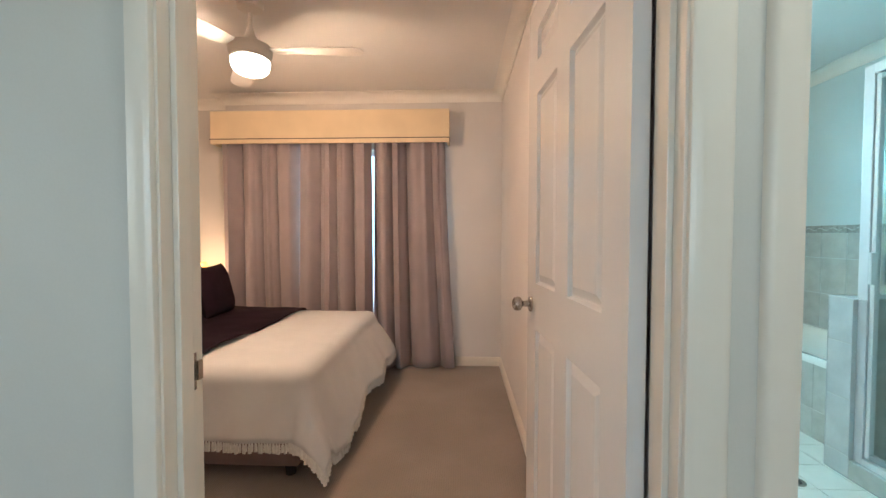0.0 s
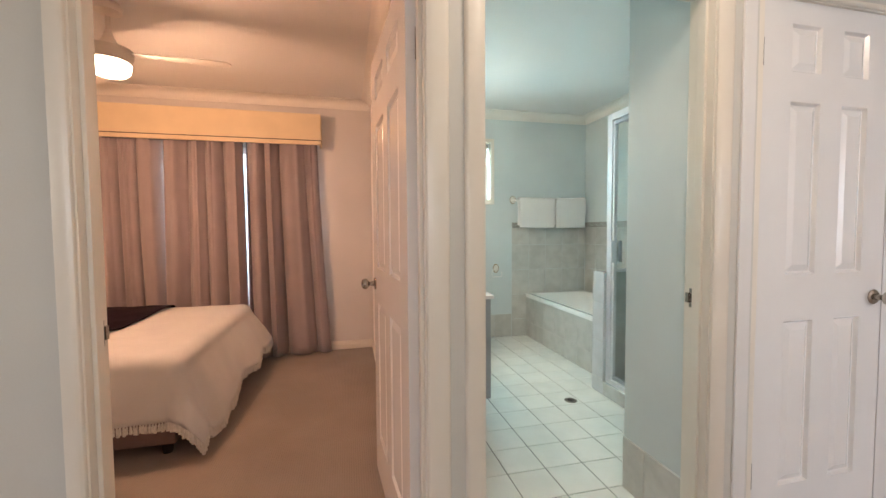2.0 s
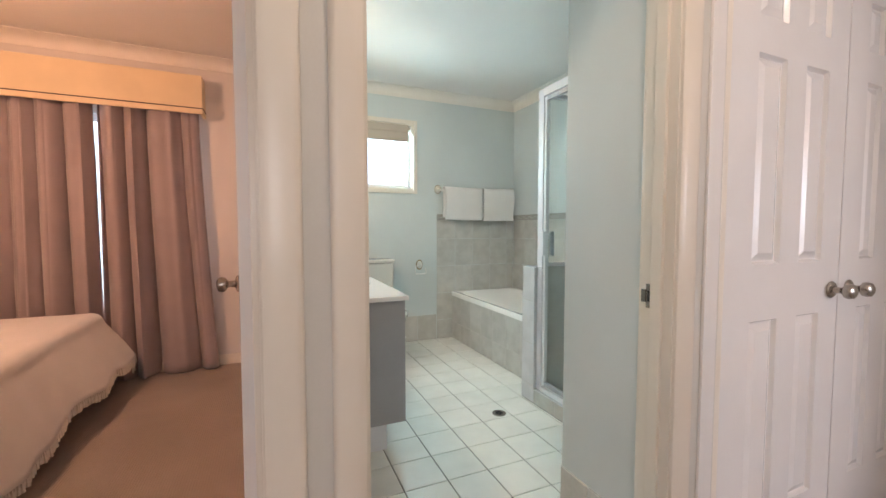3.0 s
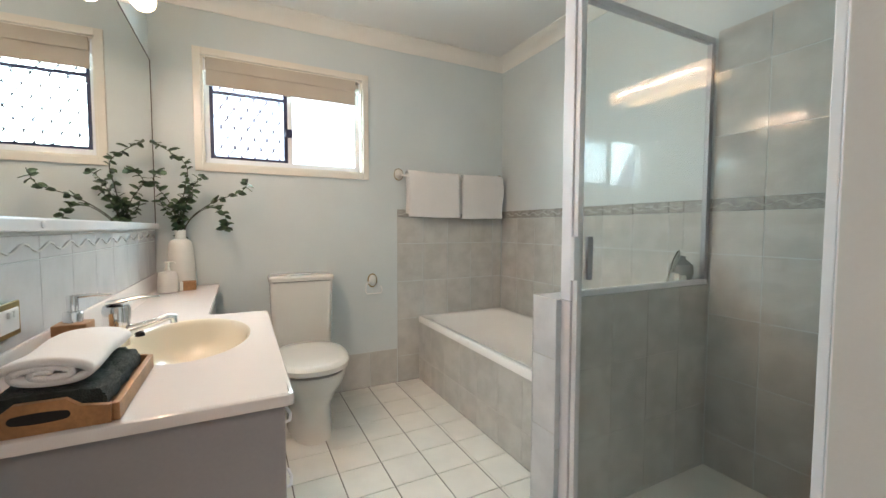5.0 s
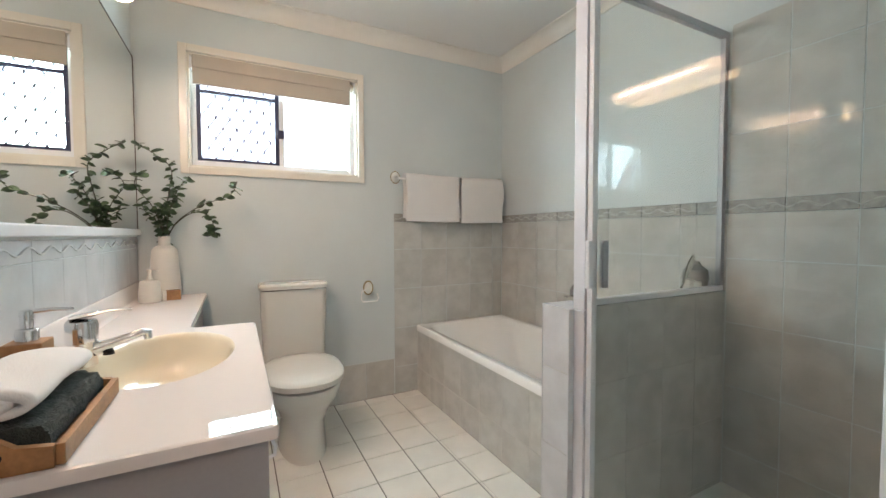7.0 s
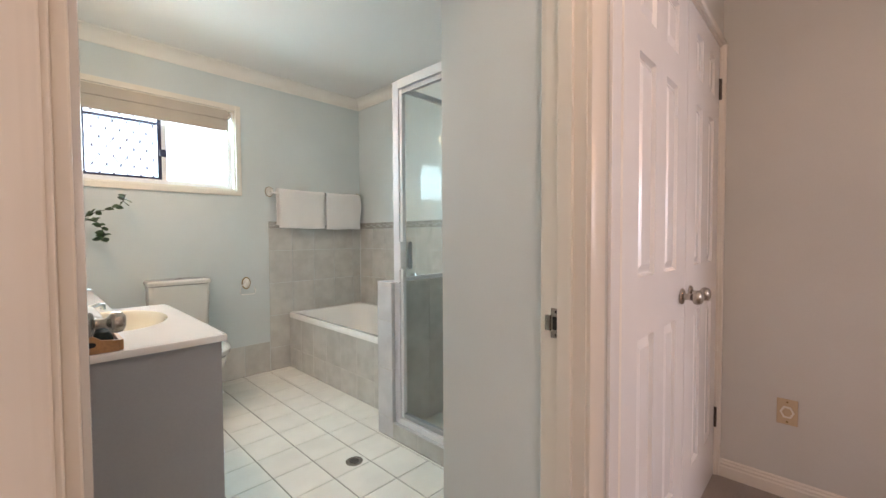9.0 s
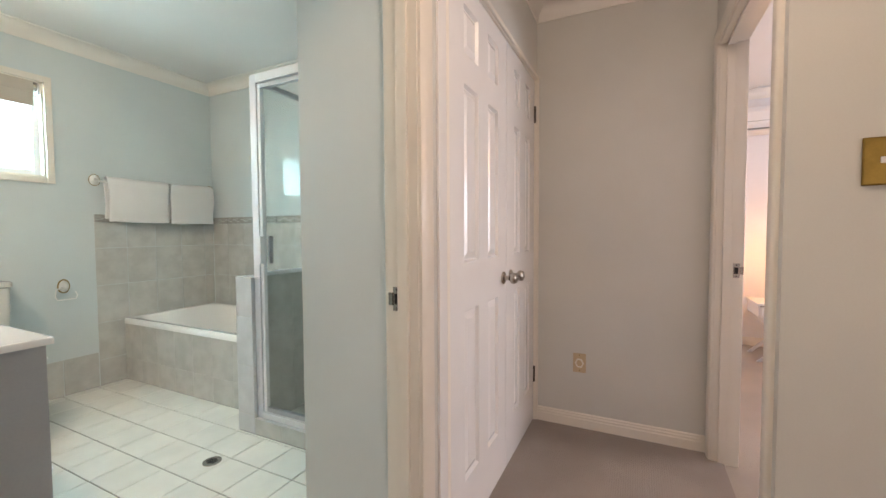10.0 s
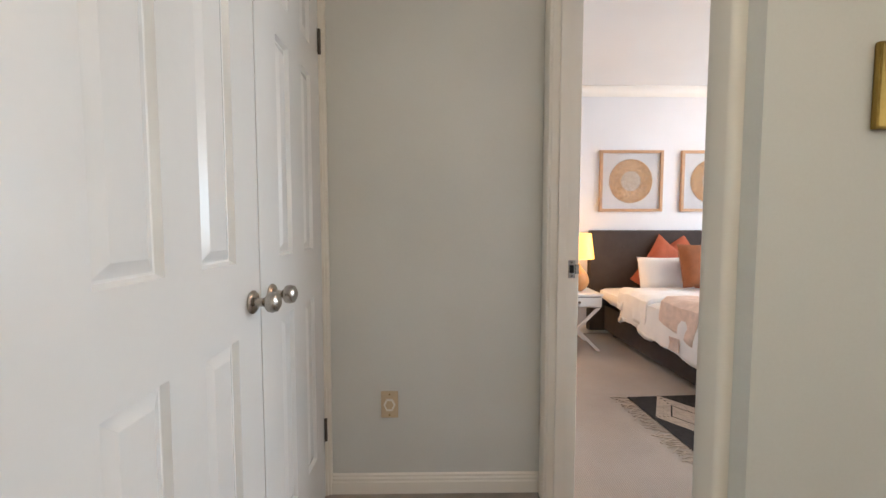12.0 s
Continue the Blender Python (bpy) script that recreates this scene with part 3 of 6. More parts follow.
def hinged_door(name, label, place, rz, w, knob_z=0.99, flip=False, knobs=(1, 1), dz=0.0, xs=None, zs=None, hinges=(0.24, 1.86)):
    ob = thing(name, label, "door", place, rz)
    ob["kind"] = "structure"
    panel_leaf(ob, w, HEAD - 0.016, 0.036, dz, xs, zs)
    kx = w - 0.06
    if knobs[0]:
        knob(ob, kx, 0.0, knob_z, -1)
    if knobs[1]:
        knob(ob, kx, 0.036, knob_z, 1)
    for z in hinges:
        butt_hinge(ob, -0.004, -0.003 if not flip else 0.032, z)
    return ob


# guest bedroom door, open into the room; its leaf runs from the hinge along +x of its own frame
hinged_door("door_1", "white six panel door standing open into the guest bedroom", (1.424, 2.012, 0.008), 94.0, 0.82)
# bathroom door, open against the vanity wall
hinged_door("door_2", "white six panel door standing open into the bathroom", (1.640, 2.006, 0.008), 86.0, 0.85, hinges=(0.24, 1.95))
# closet pair, shut
CLOS_Z = [(0.227, 0.884), (1.069, 1.730), (1.843, 2.020)]
left_leaf = hinged_door("door_3", "white six panel closet door, shut", (2.701, 1.905, 0.016), 0.0, 0.668, 0.962, knobs=(0, 0), xs=[(0.145, 0.295), (0.407, 0.546)], zs=CLOS_Z, hinges=(0.29, 1.90))
knob(left_leaf, 3.322 - 2.701, 0.0, 0.962, -1)
right = thing("door_4", "white six panel closet door, shut", "door", (3.953, 1.905, 0.016), 0)
right["kind"] = "structure"
panel_leaf(right, 0.577, HEAD - 0.016, 0.036, 0.0, [(0.138, 0.248), (0.362, 0.470)], CLOS_Z)
for o in list(right.children):
    o.location.x = -0.577
knob(right, -0.569 + 0.06, 0, 0.962, -1)
for z in (0.29, 1.90):
    butt_hinge(right, 0.004, -0.004, z)


def strike(name, x, y, z, sx, sy):
    """Strike plate on a jamb face that looks along sx; lip towards sy."""
    ob = thing(name, "worn nickel strike plate let into a door jamb", "strike plate", (x, y, z))
    part("plate", boxed(min(0, sx * 0.002), max(0, sx * 0.002), -0.014, 0.014, -0.036, 0.036), M_NICKEL, ob)
    part("lip", boxed(min(0, sx * 0.006), max(0, sx * 0.006), min(sy * 0.014, sy * 0.028), max(sy * 0.014, sy * 0.028), -0.019, 0.019, 0.001), M_NICKEL, ob)
    # raised black block in place of a recess, shade as colour
    part("latch_hole_shade", boxed(min(0, sx * 0.0028), max(0, sx * 0.0028), -0.008, 0.009, -0.016, 0.016), M_BLACK, ob, "latch hole shown by a black shade block")
    for zz in (-0.028, 0.028):
        part("screw", lathe([(0.0035, 0), (0.0035, 0.0032)], 8, None, axes((0, 1, 0), (0, 0, 1), (sx, 0, 0), (0, 0, zz))), M_DARKM, ob)


strike("strike_plate", 2.478, 1.967, 1.0, -1, 1)
strike("strike_plate", 3.893, 0.880, 1.0, -1, -1)
strike("strike_plate", 0.543, 1.967, 0.99, 1, 1)


# ---------------------------------------------------------------- windows
def window_trim(ob, x0, x1, z0, z1, y, w=0.045):
    for a, b, c, e in ((x0 - w, x0, z0 - w, z1 + w), (x1, x1 + w, z0 - w, z1 + w), (x0, x1, z0 - w, z0), (x0, x1, z1, z1 + w)):
        part("architrave", boxed(a, b, y - 0.016, y, c, e, 0.003), M_TRIM, ob)


win = thing("window_1", "sliding aluminium bathroom window with a security screen", "window")
win["kind"] = "structure"
X0, X1, Z0, Z1 = 1.810, 2.823, 1.604, 2.273
window_trim(win, X0, X1, Z0, Z1, 5.13, 0.042)
for a, b, c, e in ((X0, X0 + 0.012, Z0, Z1), (X1 - 0.012, X1, Z0, Z1), (X0, X1, Z0, Z0 + 0.012), (X0, X1, Z1 - 0.012, Z1)):
    part("reveal", boxed(a, b, 5.132, 5.27, c, e), M_TRIM, win)
for a, b, c, e in ((X0 + 0.012, X0 + 0.04, Z0 + 0.012, Z1 - 0.012), (X1 - 0.045, X1 - 0.012, Z0 + 0.012, Z1 - 0.012), (X0 + 0.04, X1 - 0.045, Z0 + 0.012, Z0 + 0.05),
                   (X0 + 0.04, X1 - 0.045, Z1 - 0.05, Z1 - 0.012), (2.315, 2.345, Z0 + 0.05, Z1 - 0.05)):
    part("window_frame", boxed(a, b, 5.19, 5.235, c, e, 0.002), M_ALU, win)
pane = part("pane", boxed(X0 + 0.04, 2.315, 5.226, 5.230, Z0 + 0.05, Z1 - 0.05), M_PANE, win)
pane2 = part("pane", boxed(2.345, X1 - 0.045, 5.212, 5.216, Z0 + 0.05, Z1 - 0.05), M_PANE, win)
pane.visible_shadow = pane2.visible_shadow = False
part("lock", boxed(2.300, 2.345, 5.178, 5.192, 1.83, 1.885, 0.004), M_NAVY, win, "dark window lock")
screen = part("security_screen", boxed(X0 + 0.04, X0 + 0.062, 5.195, 5.215, Z0 + 0.052, Z1 - 0.05), M_NAVY, win, "dark framed diamond security screen")
for a, b, c, e in ((2.29, 2.315, Z0 + 0.052, Z1 - 0.05), (X0 + 0.062, 2.29, Z0 + 0.052, Z0 + 0.068), (X0 + 0.062, 2.29, 2.066, 2.086)):
    part("screen_frame", boxed(a, b, 5.195, 5.215, c, e), M_NAVY, screen)
bm = bmesh.new()
pitch = 0.078
sx0, sx1, sz0, sz1 = X0 + 0.062, 2.29, Z0 + 0.068, Z1 - 0.078
for sgn in (1, -1):
    k = -20
    while k < 30:
        # line x = sx0 + k*pitch + sgn*s, clipped to the opening
        x_at = lambda z: sx0 + k * pitch + sgn * (z - sz0) * 0.62
        za, zb = sz0, sz1
        pts = [(x_at(z), z) for z in np.linspace(za, zb, 60)]
        pts = [p for p in pts if sx0 <= p[0] <= sx1]
        if len(pts) > 2:
            tube([(pts[0][0], 5.205 + 0.002 * sgn, pts[0][1]), (pts[-1][0], 5.205 + 0.002 * sgn, pts[-1][1])], 0.0042, 4, bm)
        k += 1
part("grille", bm, M_MESH, screen)
bm = bmesh.new()
rows_z = [sz0 + pitch / 2 / 0.62 * i for i in range(0, 12)]
for i, z in enumerate(rows_z):
    for j in range(12):
        x = sx0 + (j + 0.5 * (i % 2)) * pitch
        if sx0 < x < sx1 and z < sz1:
            box(bm, x - 0.0055, x + 0.0055, 5.198, 5.212, z - 0.011, z + 0.011)
part("grille_knots", bm, M_MESH, screen)

blind = thing("roller_blind", "cream roller blind, mostly drawn up, over the bathroom window", "blind")
part("roll", lathe([(0.026, 0), (0.026, X1 - X0 - 0.05)], 16, None, axes((0, 1, 0), (0, 0, 1), (1, 0, 0), (X0 + 0.025, 5.168, Z1 - 0.045))), M_BLIND, blind, "", True)
part("cloth", boxed(X0 + 0.028, X1 - 0.05, 5.139, 5.142, 2.115, 2.26), M_BLIND, blind)
part("upper_fold", boxed(X0 + 0.028, X1 - 0.05, 5.128, 5.138, 2.190, 2.266, 0.004), M_BLIND, blind)
part("bottom_bar", boxed(X0 + 0.028, X1 - 0.05, 5.135, 5.146, 2.095, 2.115, 0.003), M_BLIND, blind)
for a in (X0 + 0.013, X1 - 0.024):
    part("bracket", boxed(a, a + 0.01, 5.14, 5.20, Z1 - 0.09, Z1 - 0.014), M_ALU, blind)


def plain_window(name, x0, x1, z0, z1, y, label):
    ob = thing(name, label, "window")
    ob["kind"] = "structure"
    xm = (x0 + x1) / 2
    for a, b, c, e in ((x0, x0 + 0.04, z0, z1), (x1 - 0.04, x1, z0, z1), (x0 + 0.04, x1 - 0.04, z0, z0 + 0.05), (x0 + 0.04, x1 - 0.04, z1 - 0.05, z1), (xm - 0.02, xm + 0.02, z0 + 0.05, z1 - 0.05)):
        part("window_frame", boxed(a, b, y - 0.025, y + 0.025, c, e, 0.002), M_ALU, ob)
    for a, b in ((x0 + 0.04, xm - 0.02), (xm + 0.02, x1 - 0.04)):
        p = part("pane", boxed(a, b, y - 0.002, y + 0.002, z0 + 0.05, z1 - 0.05), M_PANE, ob)
        p.visible_shadow = False
    return ob


plain_window("window_2", *W1, 5.20, "aluminium sliding bedroom window behind curtains")
# hall window added out of view to let fill light in
plain_window("window_4_added", 0.0, 1.5, 0.95, 2.1, -0.97, "unseen aluminium sliding window added to the hall for fill light")
plain_window("window_3", 4.1, 5.9, 0.85, 2.15, -3.35, "aluminium sliding main bedroom window")

# added west window, out of view, behind the second hall fill
west = plain_window("window_5_added", -0.3, 1.1, 0.95, 2.1, 0.0, "unseen aluminium sliding window added at the end of the hall")
west.matrix_basis = pose(-1.36, 0, 0, 0, 0, 90)

haze = glow("bright_hazy_sky", (0.70, 0.86, 1.0), 2.0)
for name, x0, x1, y in (("backdrop_north", -4.0, 6.0, 7.5), ("backdrop_south", -4.0, 9.0, -6.0)):
    setting(name, boxed(x0, x1, y, y + 0.02, -0.1, 5.0), haze, "bright hazy daylight outside", category="backdrop")

# ---------------------------------------------------------------- bathroom
# bathtub with a moulded rim and hollow
TX0, TX1, TY0, TY1, TZ = 3.262, 4.055, 3.502, 5.125, 0.508
tub = thing("bathtub", "white enamel bathtub set into a tiled surround", "bathtub")


def rrect(x0, x1, y0, y1, r, z, n=6):
    pts = []
    for cx, cy, a0 in ((x1 - r, y1 - r, 0), (x0 + r, y1 - r, 90), (x0 + r, y0 + r, 180), (x1 - r, y0 + r, 270)):
        for i in range(n + 1):
            a = radians(a0 + 90 * i / n)
            pts.append((cx + r * math.cos(a), cy + r * math.sin(a), z))
    return pts


rings = [rrect(TX0, TX1, TY0, TY1, 0.012, TZ - 0.044), rrect(TX0, TX1, TY0, TY1, 0.012, TZ - 0.008), rrect(TX0 + 0.006, TX1 - 0.004, TY0 + 0.004, TY1 - 0.004, 0.014, TZ),
         rrect(TX0 + 0.042, TX1 - 0.04, TY0 + 0.05, TY1 - 0.06, 0.12, TZ), rrect(TX0 + 0.052, TX1 - 0.05, TY0 + 0.062, TY1 - 0.072, 0.13, TZ - 0.010),
         rrect(TX0 + 0.09, TX1 - 0.085, TY0 + 0.12, TY1 - 0.16, 0.17, TZ - 0.15), rrect(TX0 + 0.12, TX1 - 0.115, TY0 + 0.2, TY1 - 0.28, 0.17, TZ - 0.33),
         rrect(TX0 + 0.18, TX1 - 0.175, TY0 + 0.3, TY1 - 0.38, 0.15, TZ - 0.37)]
bm = loft(rings, None, True, False)
bm.verts.ensure_lookup_table()
bm.faces.new(bm.verts[-len(rings[-1]):])
part("shell", bm, M_ACRYL, tub, "", True)
part("waste", lathe([(0.03, 0), (0.028, 0.004)], 16, None, pose(3.66, 3.95, TZ - 0.368)), M_CHROME, tub, "chrome waste")
mixer = thing("bath_mixer", "round chrome bath mixer on the tiled wall", "tap", (4.052, 4.25, 0.80))
part("plate", lathe([(0.075, 0), (0.075, 0.006), (0.06, 0.014), (0.03, 0.02), (0.028, 0.05), (0.02, 0.055)], 24, None, axes((0, 1, 0), (0, 0, 1), (-1, 0, 0))), M_CHROME, mixer, "", True)
part("lever", boxed(-0.12, -0.045, -0.009, 0.009, -0.012, 0.0, 0.004), M_CHROME, mixer)

# low wall between bathtub and shower, and tub apron core
setting("wall_bath_low", boxed(3.085, 4.06, 3.365, 3.50, 0, 0.935), M_WGROUT, "tiled low wall between bathtub and shower", category="wall")
setting("trim_apron", boxed(3.272, 3.30, 3.502, 5.128, 0, 0.464), M_WGROUT, "tiled apron of the bathtub", category="apron")

# shower: hob, framed glass front and fixed pane on the low wall
setting("trim_shower_hob", boxed(3.085, 3.195, 2.552, 3.363, 0, 0.095), M_WGROUT, "tiled shower hob", category="hob")
setting("floor_shower", boxed(3.197, 4.058, 2.552, 3.363, -0.004, 0.03), M_FTILE, "pale shower floor", category="floor")
shower = thing("shower_screen", "white framed glass shower screen with a hinged door", "shower screen")
SX, SZ0, SZ1 = 3.125, 0.098, 2.115


def bar(name, parent, x0, x1, y0, y1, z0, z1, mat=M_ALU, bevel=0.003, label=""):
    return part(name, boxed(x0, x1, y0, y1, z0, z1, bevel), mat, parent, label)


bar("corner_post", shower, SX - 0.018, SX + 0.03, 3.318, 3.370, SZ0 + 0.84, SZ1, M_POST)
bar("corner_post", shower, SX - 0.02, SX + 0.03, 3.318, 3.364, SZ0, SZ0 + 0.838, M_POST)
bar("top_rail", shower, SX - 0.022, SX + 0.022, 2.5785, 3.318, SZ1 - 0.05, SZ1)
bar("bottom_rail", shower, SX - 0.022, SX + 0.022, 2.5785, 3.318, SZ0, SZ0 + 0.032)
bar("wall_post", shower, SX - 0.022, SX + 0.022, 2.552, 2.578, SZ0, SZ1)
leaf = bar("shower_door", shower, SX - 0.013, SX + 0.013, 3.292, 3.314, SZ0 + 0.04, SZ1 - 0.056, M_ALU)
bar("door_rail", leaf, SX - 0.013, SX + 0.013, 2.582, 2.602, SZ0 + 0.04, SZ1 - 0.056, M_ALU)
bar("door_rail", leaf, SX - 0.013, SX + 0.013, 2.602, 3.292, SZ1 - 0.082, SZ1 - 0.056, M_GREYALU)
bar("door_rail", leaf, SX - 0.013, SX + 0.013, 2.602, 3.292, SZ0 + 0.04, SZ0 + 0.066, M_GREYALU)
g = bar("door_glass", leaf, SX - 0.003, SX + 0.003, 2.602, 3.292, SZ0 + 0.066, SZ1 - 0.082, M_GLASS, 0)
g.visible_shadow = False
h = bar("door_handle", leaf, SX - 0.045, SX - 0.014, 3.276, 3.292, 1.02, 1.18, M_ALU, 0.004, "white pull handle")
bar("door_handle", leaf, SX + 0.014, SX + 0.04, 3.268, 3.284, 1.02, 1.18, M_GREYALU, 0.004)
bar("sill_channel", shower, SX + 0.03, 4.055, 3.372, 3.396, 0.937, 0.962, M_ALU)
bar("head_channel", shower, SX + 0.03, 4.055, 3.372, 3.396, SZ1 - 0.03, SZ1, M_GREYALU)
bar("wall_channel", shower, 4.028, 4.055, 3.372, 3.396, 0.962, SZ1 - 0.03, M_GREYALU)
g2 = bar("fixed_glass", shower, SX + 0.03, 4.028, 3.381, 3.387, 0.962, SZ1 - 0.03, M_GLASS, 0)
g2.visible_shadow = False
sv = thing("bud_vase", "round grey stoneware vase on the low tiled wall", "vase", (3.96, 3.445, 0.942))
part("body", lathe([(0.02, 0), (0.045, 0.01), (0.056, 0.05), (0.05, 0.09), (0.02, 0.115), (0.018, 0.13)], 18), M_GREYV, sv, "", True)
sprig = part("sprig", tube([(-0.005, 0, 0.12), (-0.03, 0, 0.155), (-0.06, 0.0, 0.12), (-0.085, 0, 0.06), (-0.11, 0, 0.01)], 0.003, 6), M_STEM, sv)
bm = bmesh.new()
for i in range(34):
    f = i / 33
    p = Vector((-0.02, 0, 0.15)).lerp(Vector((-0.105, 0, 0.02)), f) + Vector((0.02 * math.sin(f * 3), 0, 0.02 * math.sin(f * 3)))
    a = i * 2.4
    m = Matrix.Translation(p) @ Euler((a, a * 0.7, a * 1.3)).to_matrix().to_4x4()
    lathe([(0.001, -0.012), (0.006, -0.003), (0.006, 0.004), (0.001, 0.013)], 5, bm, m)
part("leaves", bm, M_SAGE, sprig, "pale dried leaves")
cand = thing("candle", "white block candle beside the grey vase", "candle", (3.895, 3.435, 0.942))
part("wax", boxed(-0.02, 0.02, -0.015, 0.015, 0, 0.05, 0.006), M_CERAM, cand)
cand2 = thing("candle", "small white round candle beside the grey vase", "candle", (3.925, 3.415, 0.942))
part("wax", lathe([(0.016, 0), (0.018, 0.006), (0.018, 0.036), (0.012, 0.042)], 14), M_CERAM, cand2, "", True)
drain = thing("floor_drain", "round metal floor drain in the white tiles", "drain", (2.785, 3.321, 0.0))
part("grate", lathe([(0.045, 0), (0.045, 0.003), (0.038, 0.004)], 24), M_NICKEL, drain)
# black bars on the solid grate paint the shade in its slots
for i in range(5):
    part("slot", boxed(-0.026 + abs(i - 2) * 0.005, 0.026 - abs(i - 2) * 0.005, -0.022 + i * 0.011 - 0.0025, -0.022 + i * 0.011 + 0.0025, 0.0035, 0.0052), M_BLACK, drain)

# toilet
toilet = thing("toilet", "white close coupled toilet with its lid shut", "toilet", (2.365, 0, 0))


def bowl_ring(z, w, y0, y1, n=28, sq=2.4):
    pts = []
    y0 -= 0.03
    yc, hy = (y0 + y1) / 2, (y1 - y0) / 2
    for i in range(n):
        a = 2 * math.pi * i / n
        c, s = math.cos(a), math.sin(a)
        e = 2 / sq
        pts.append((w * math.copysign(abs(c) ** e, c), yc + hy * math.copysign(abs(s) ** (e if s > 0 else 1.0), s), z))
    return pts


part("pan", loft([bowl_ring(0.0, 0.130, 4.49, 5.05), bowl_ring(0.02, 0.128, 4.495, 5.05), bowl_ring(0.13, 0.122, 4.505, 5.05), bowl_ring(0.20, 0.128, 4.50, 5.05), bowl_ring(0.27, 0.165, 4.47, 5.05),
                  bowl_ring(0.33, 0.203, 4.435, 5.05), bowl_ring(0.385, 0.213, 4.42, 5.05), bowl_ring(0.395, 0.21, 4.422, 5.05)]), M_PORC, toilet, "", True)
part("seat", loft([bowl_ring(0.3955, 0.184, 4.460, 4.93), bowl_ring(0.398, 0.186, 4.456, 4.93), bowl_ring(0.408, 0.186, 4.456, 4.93), bowl_ring(0.410, 0.184, 4.460, 4.93)]), M_PORC, toilet, "", True)
part("lid", loft([bowl_ring(0.4105, 0.212, 4.420, 4.94), bowl_ring(0.414, 0.220, 4.410, 4.945), bowl_ring(0.442, 0.221, 4.406, 4.945), bowl_ring(0.458, 0.210, 4.420, 4.94),
                  bowl_ring(0.465, 0.185, 4.45, 4.92), bowl_ring(0.468, 0.11, 4.55, 4.86)]), M_PORC, toilet, "", True)
part("cistern", loft([rrect(-x, x, y0, 5.125, 0.035, z) for z, x, y0 in ((0.40, 0.170, 4.965), (0.41, 0.182, 4.952), (0.70, 0.192, 4.940), (0.858, 0.196, 4.935))]), M_PORC, toilet, "", True)
part("cistern_lid", loft([rrect(-x, x, y0, 5.126, 0.035, z) for z, x, y0 in ((0.861, 0.197, 4.934), (0.863, 0.203, 4.927), (0.885, 0.204, 4.926), (0.896, 0.196, 4.936), (0.899, 0.16, 4.96))]), M_PORC, toilet, "", True)
part("flush_button", lathe([(0.028, 0), (0.028, 0.006), (0.022, 0.009)], 20, None, pose(0.0, 5.03, 0.898) @ Matrix.Diagonal((1, 0.6, 1, 1))), M_CHROME, toilet, "chrome flush button")

# toilet paper ring
tp = thing("toilet_roll_holder", "cream oval wall mount with a clear ring", "holder", (2.887, 5.128, 0.815))
part("mount", lathe([(0.030, 0), (0.030, 0.006), (0.024, 0.014), (0.010, 0.020), (0.010, 0.034), (0.004, 0.036)], 20, None, axes((1, 0, 0), (0, 0, 1.45), (0, -1, 0))), M_CERAM, tp, "", True)
part("gilt_edge", lathe([(0.037, 0), (0.037, 0.004), (0.030, 0.006)], 20, None, axes((1, 0, 0), (0, 0, 1.42), (0, -1, 0))), M_BRASS, tp, "thin gilt rim")
part("ring", tube([(-0.012, -0.03, 0.0), (-0.055, -0.034, -0.02), (-0.062, -0.036, -0.07), (-0.05, -0.036, -0.095), (0.055, -0.036, -0.095), (0.066, -0.036, -0.07), (0.055, -0.034, -0.04)], 0.0045, 8), M_ACRYL, tp, "", True)

# towel rail with two towels
rail = thing("towel_rail", "cream and clear towel rail on the wall", "towel rail")
for x in (3.10, 4.03):
    part("mount", lathe([(0.034, 0), (0.034, 0.006), (0.026, 0.014), (0.012, 0.02), (0.010, 0.05), (0.005, 0.058)], 20, None, axes((1, 0, 0), (0, 0, 1.2), (0, -1, 0), (x, 5.128, 1.618))), M_CERAM, rail, "", True)
    part("gilt_edge", lathe([(0.038, 0), (0.038, 0.004), (0.034, 0.005)], 20, None, axes((1, 0, 0), (0, 0, 1.2), (0, -1, 0), (x, 5.128, 1.618))), M_BRASS, rail, "thin gilt rim")
part("bar", tube([(3.10, 5.075, 1.61), (3.13, 5.068, 1.603), (4.0, 5.068, 1.603), (4.03, 5.075, 1.61)], 0.009, 10), M_ACRYL, rail, "", True)


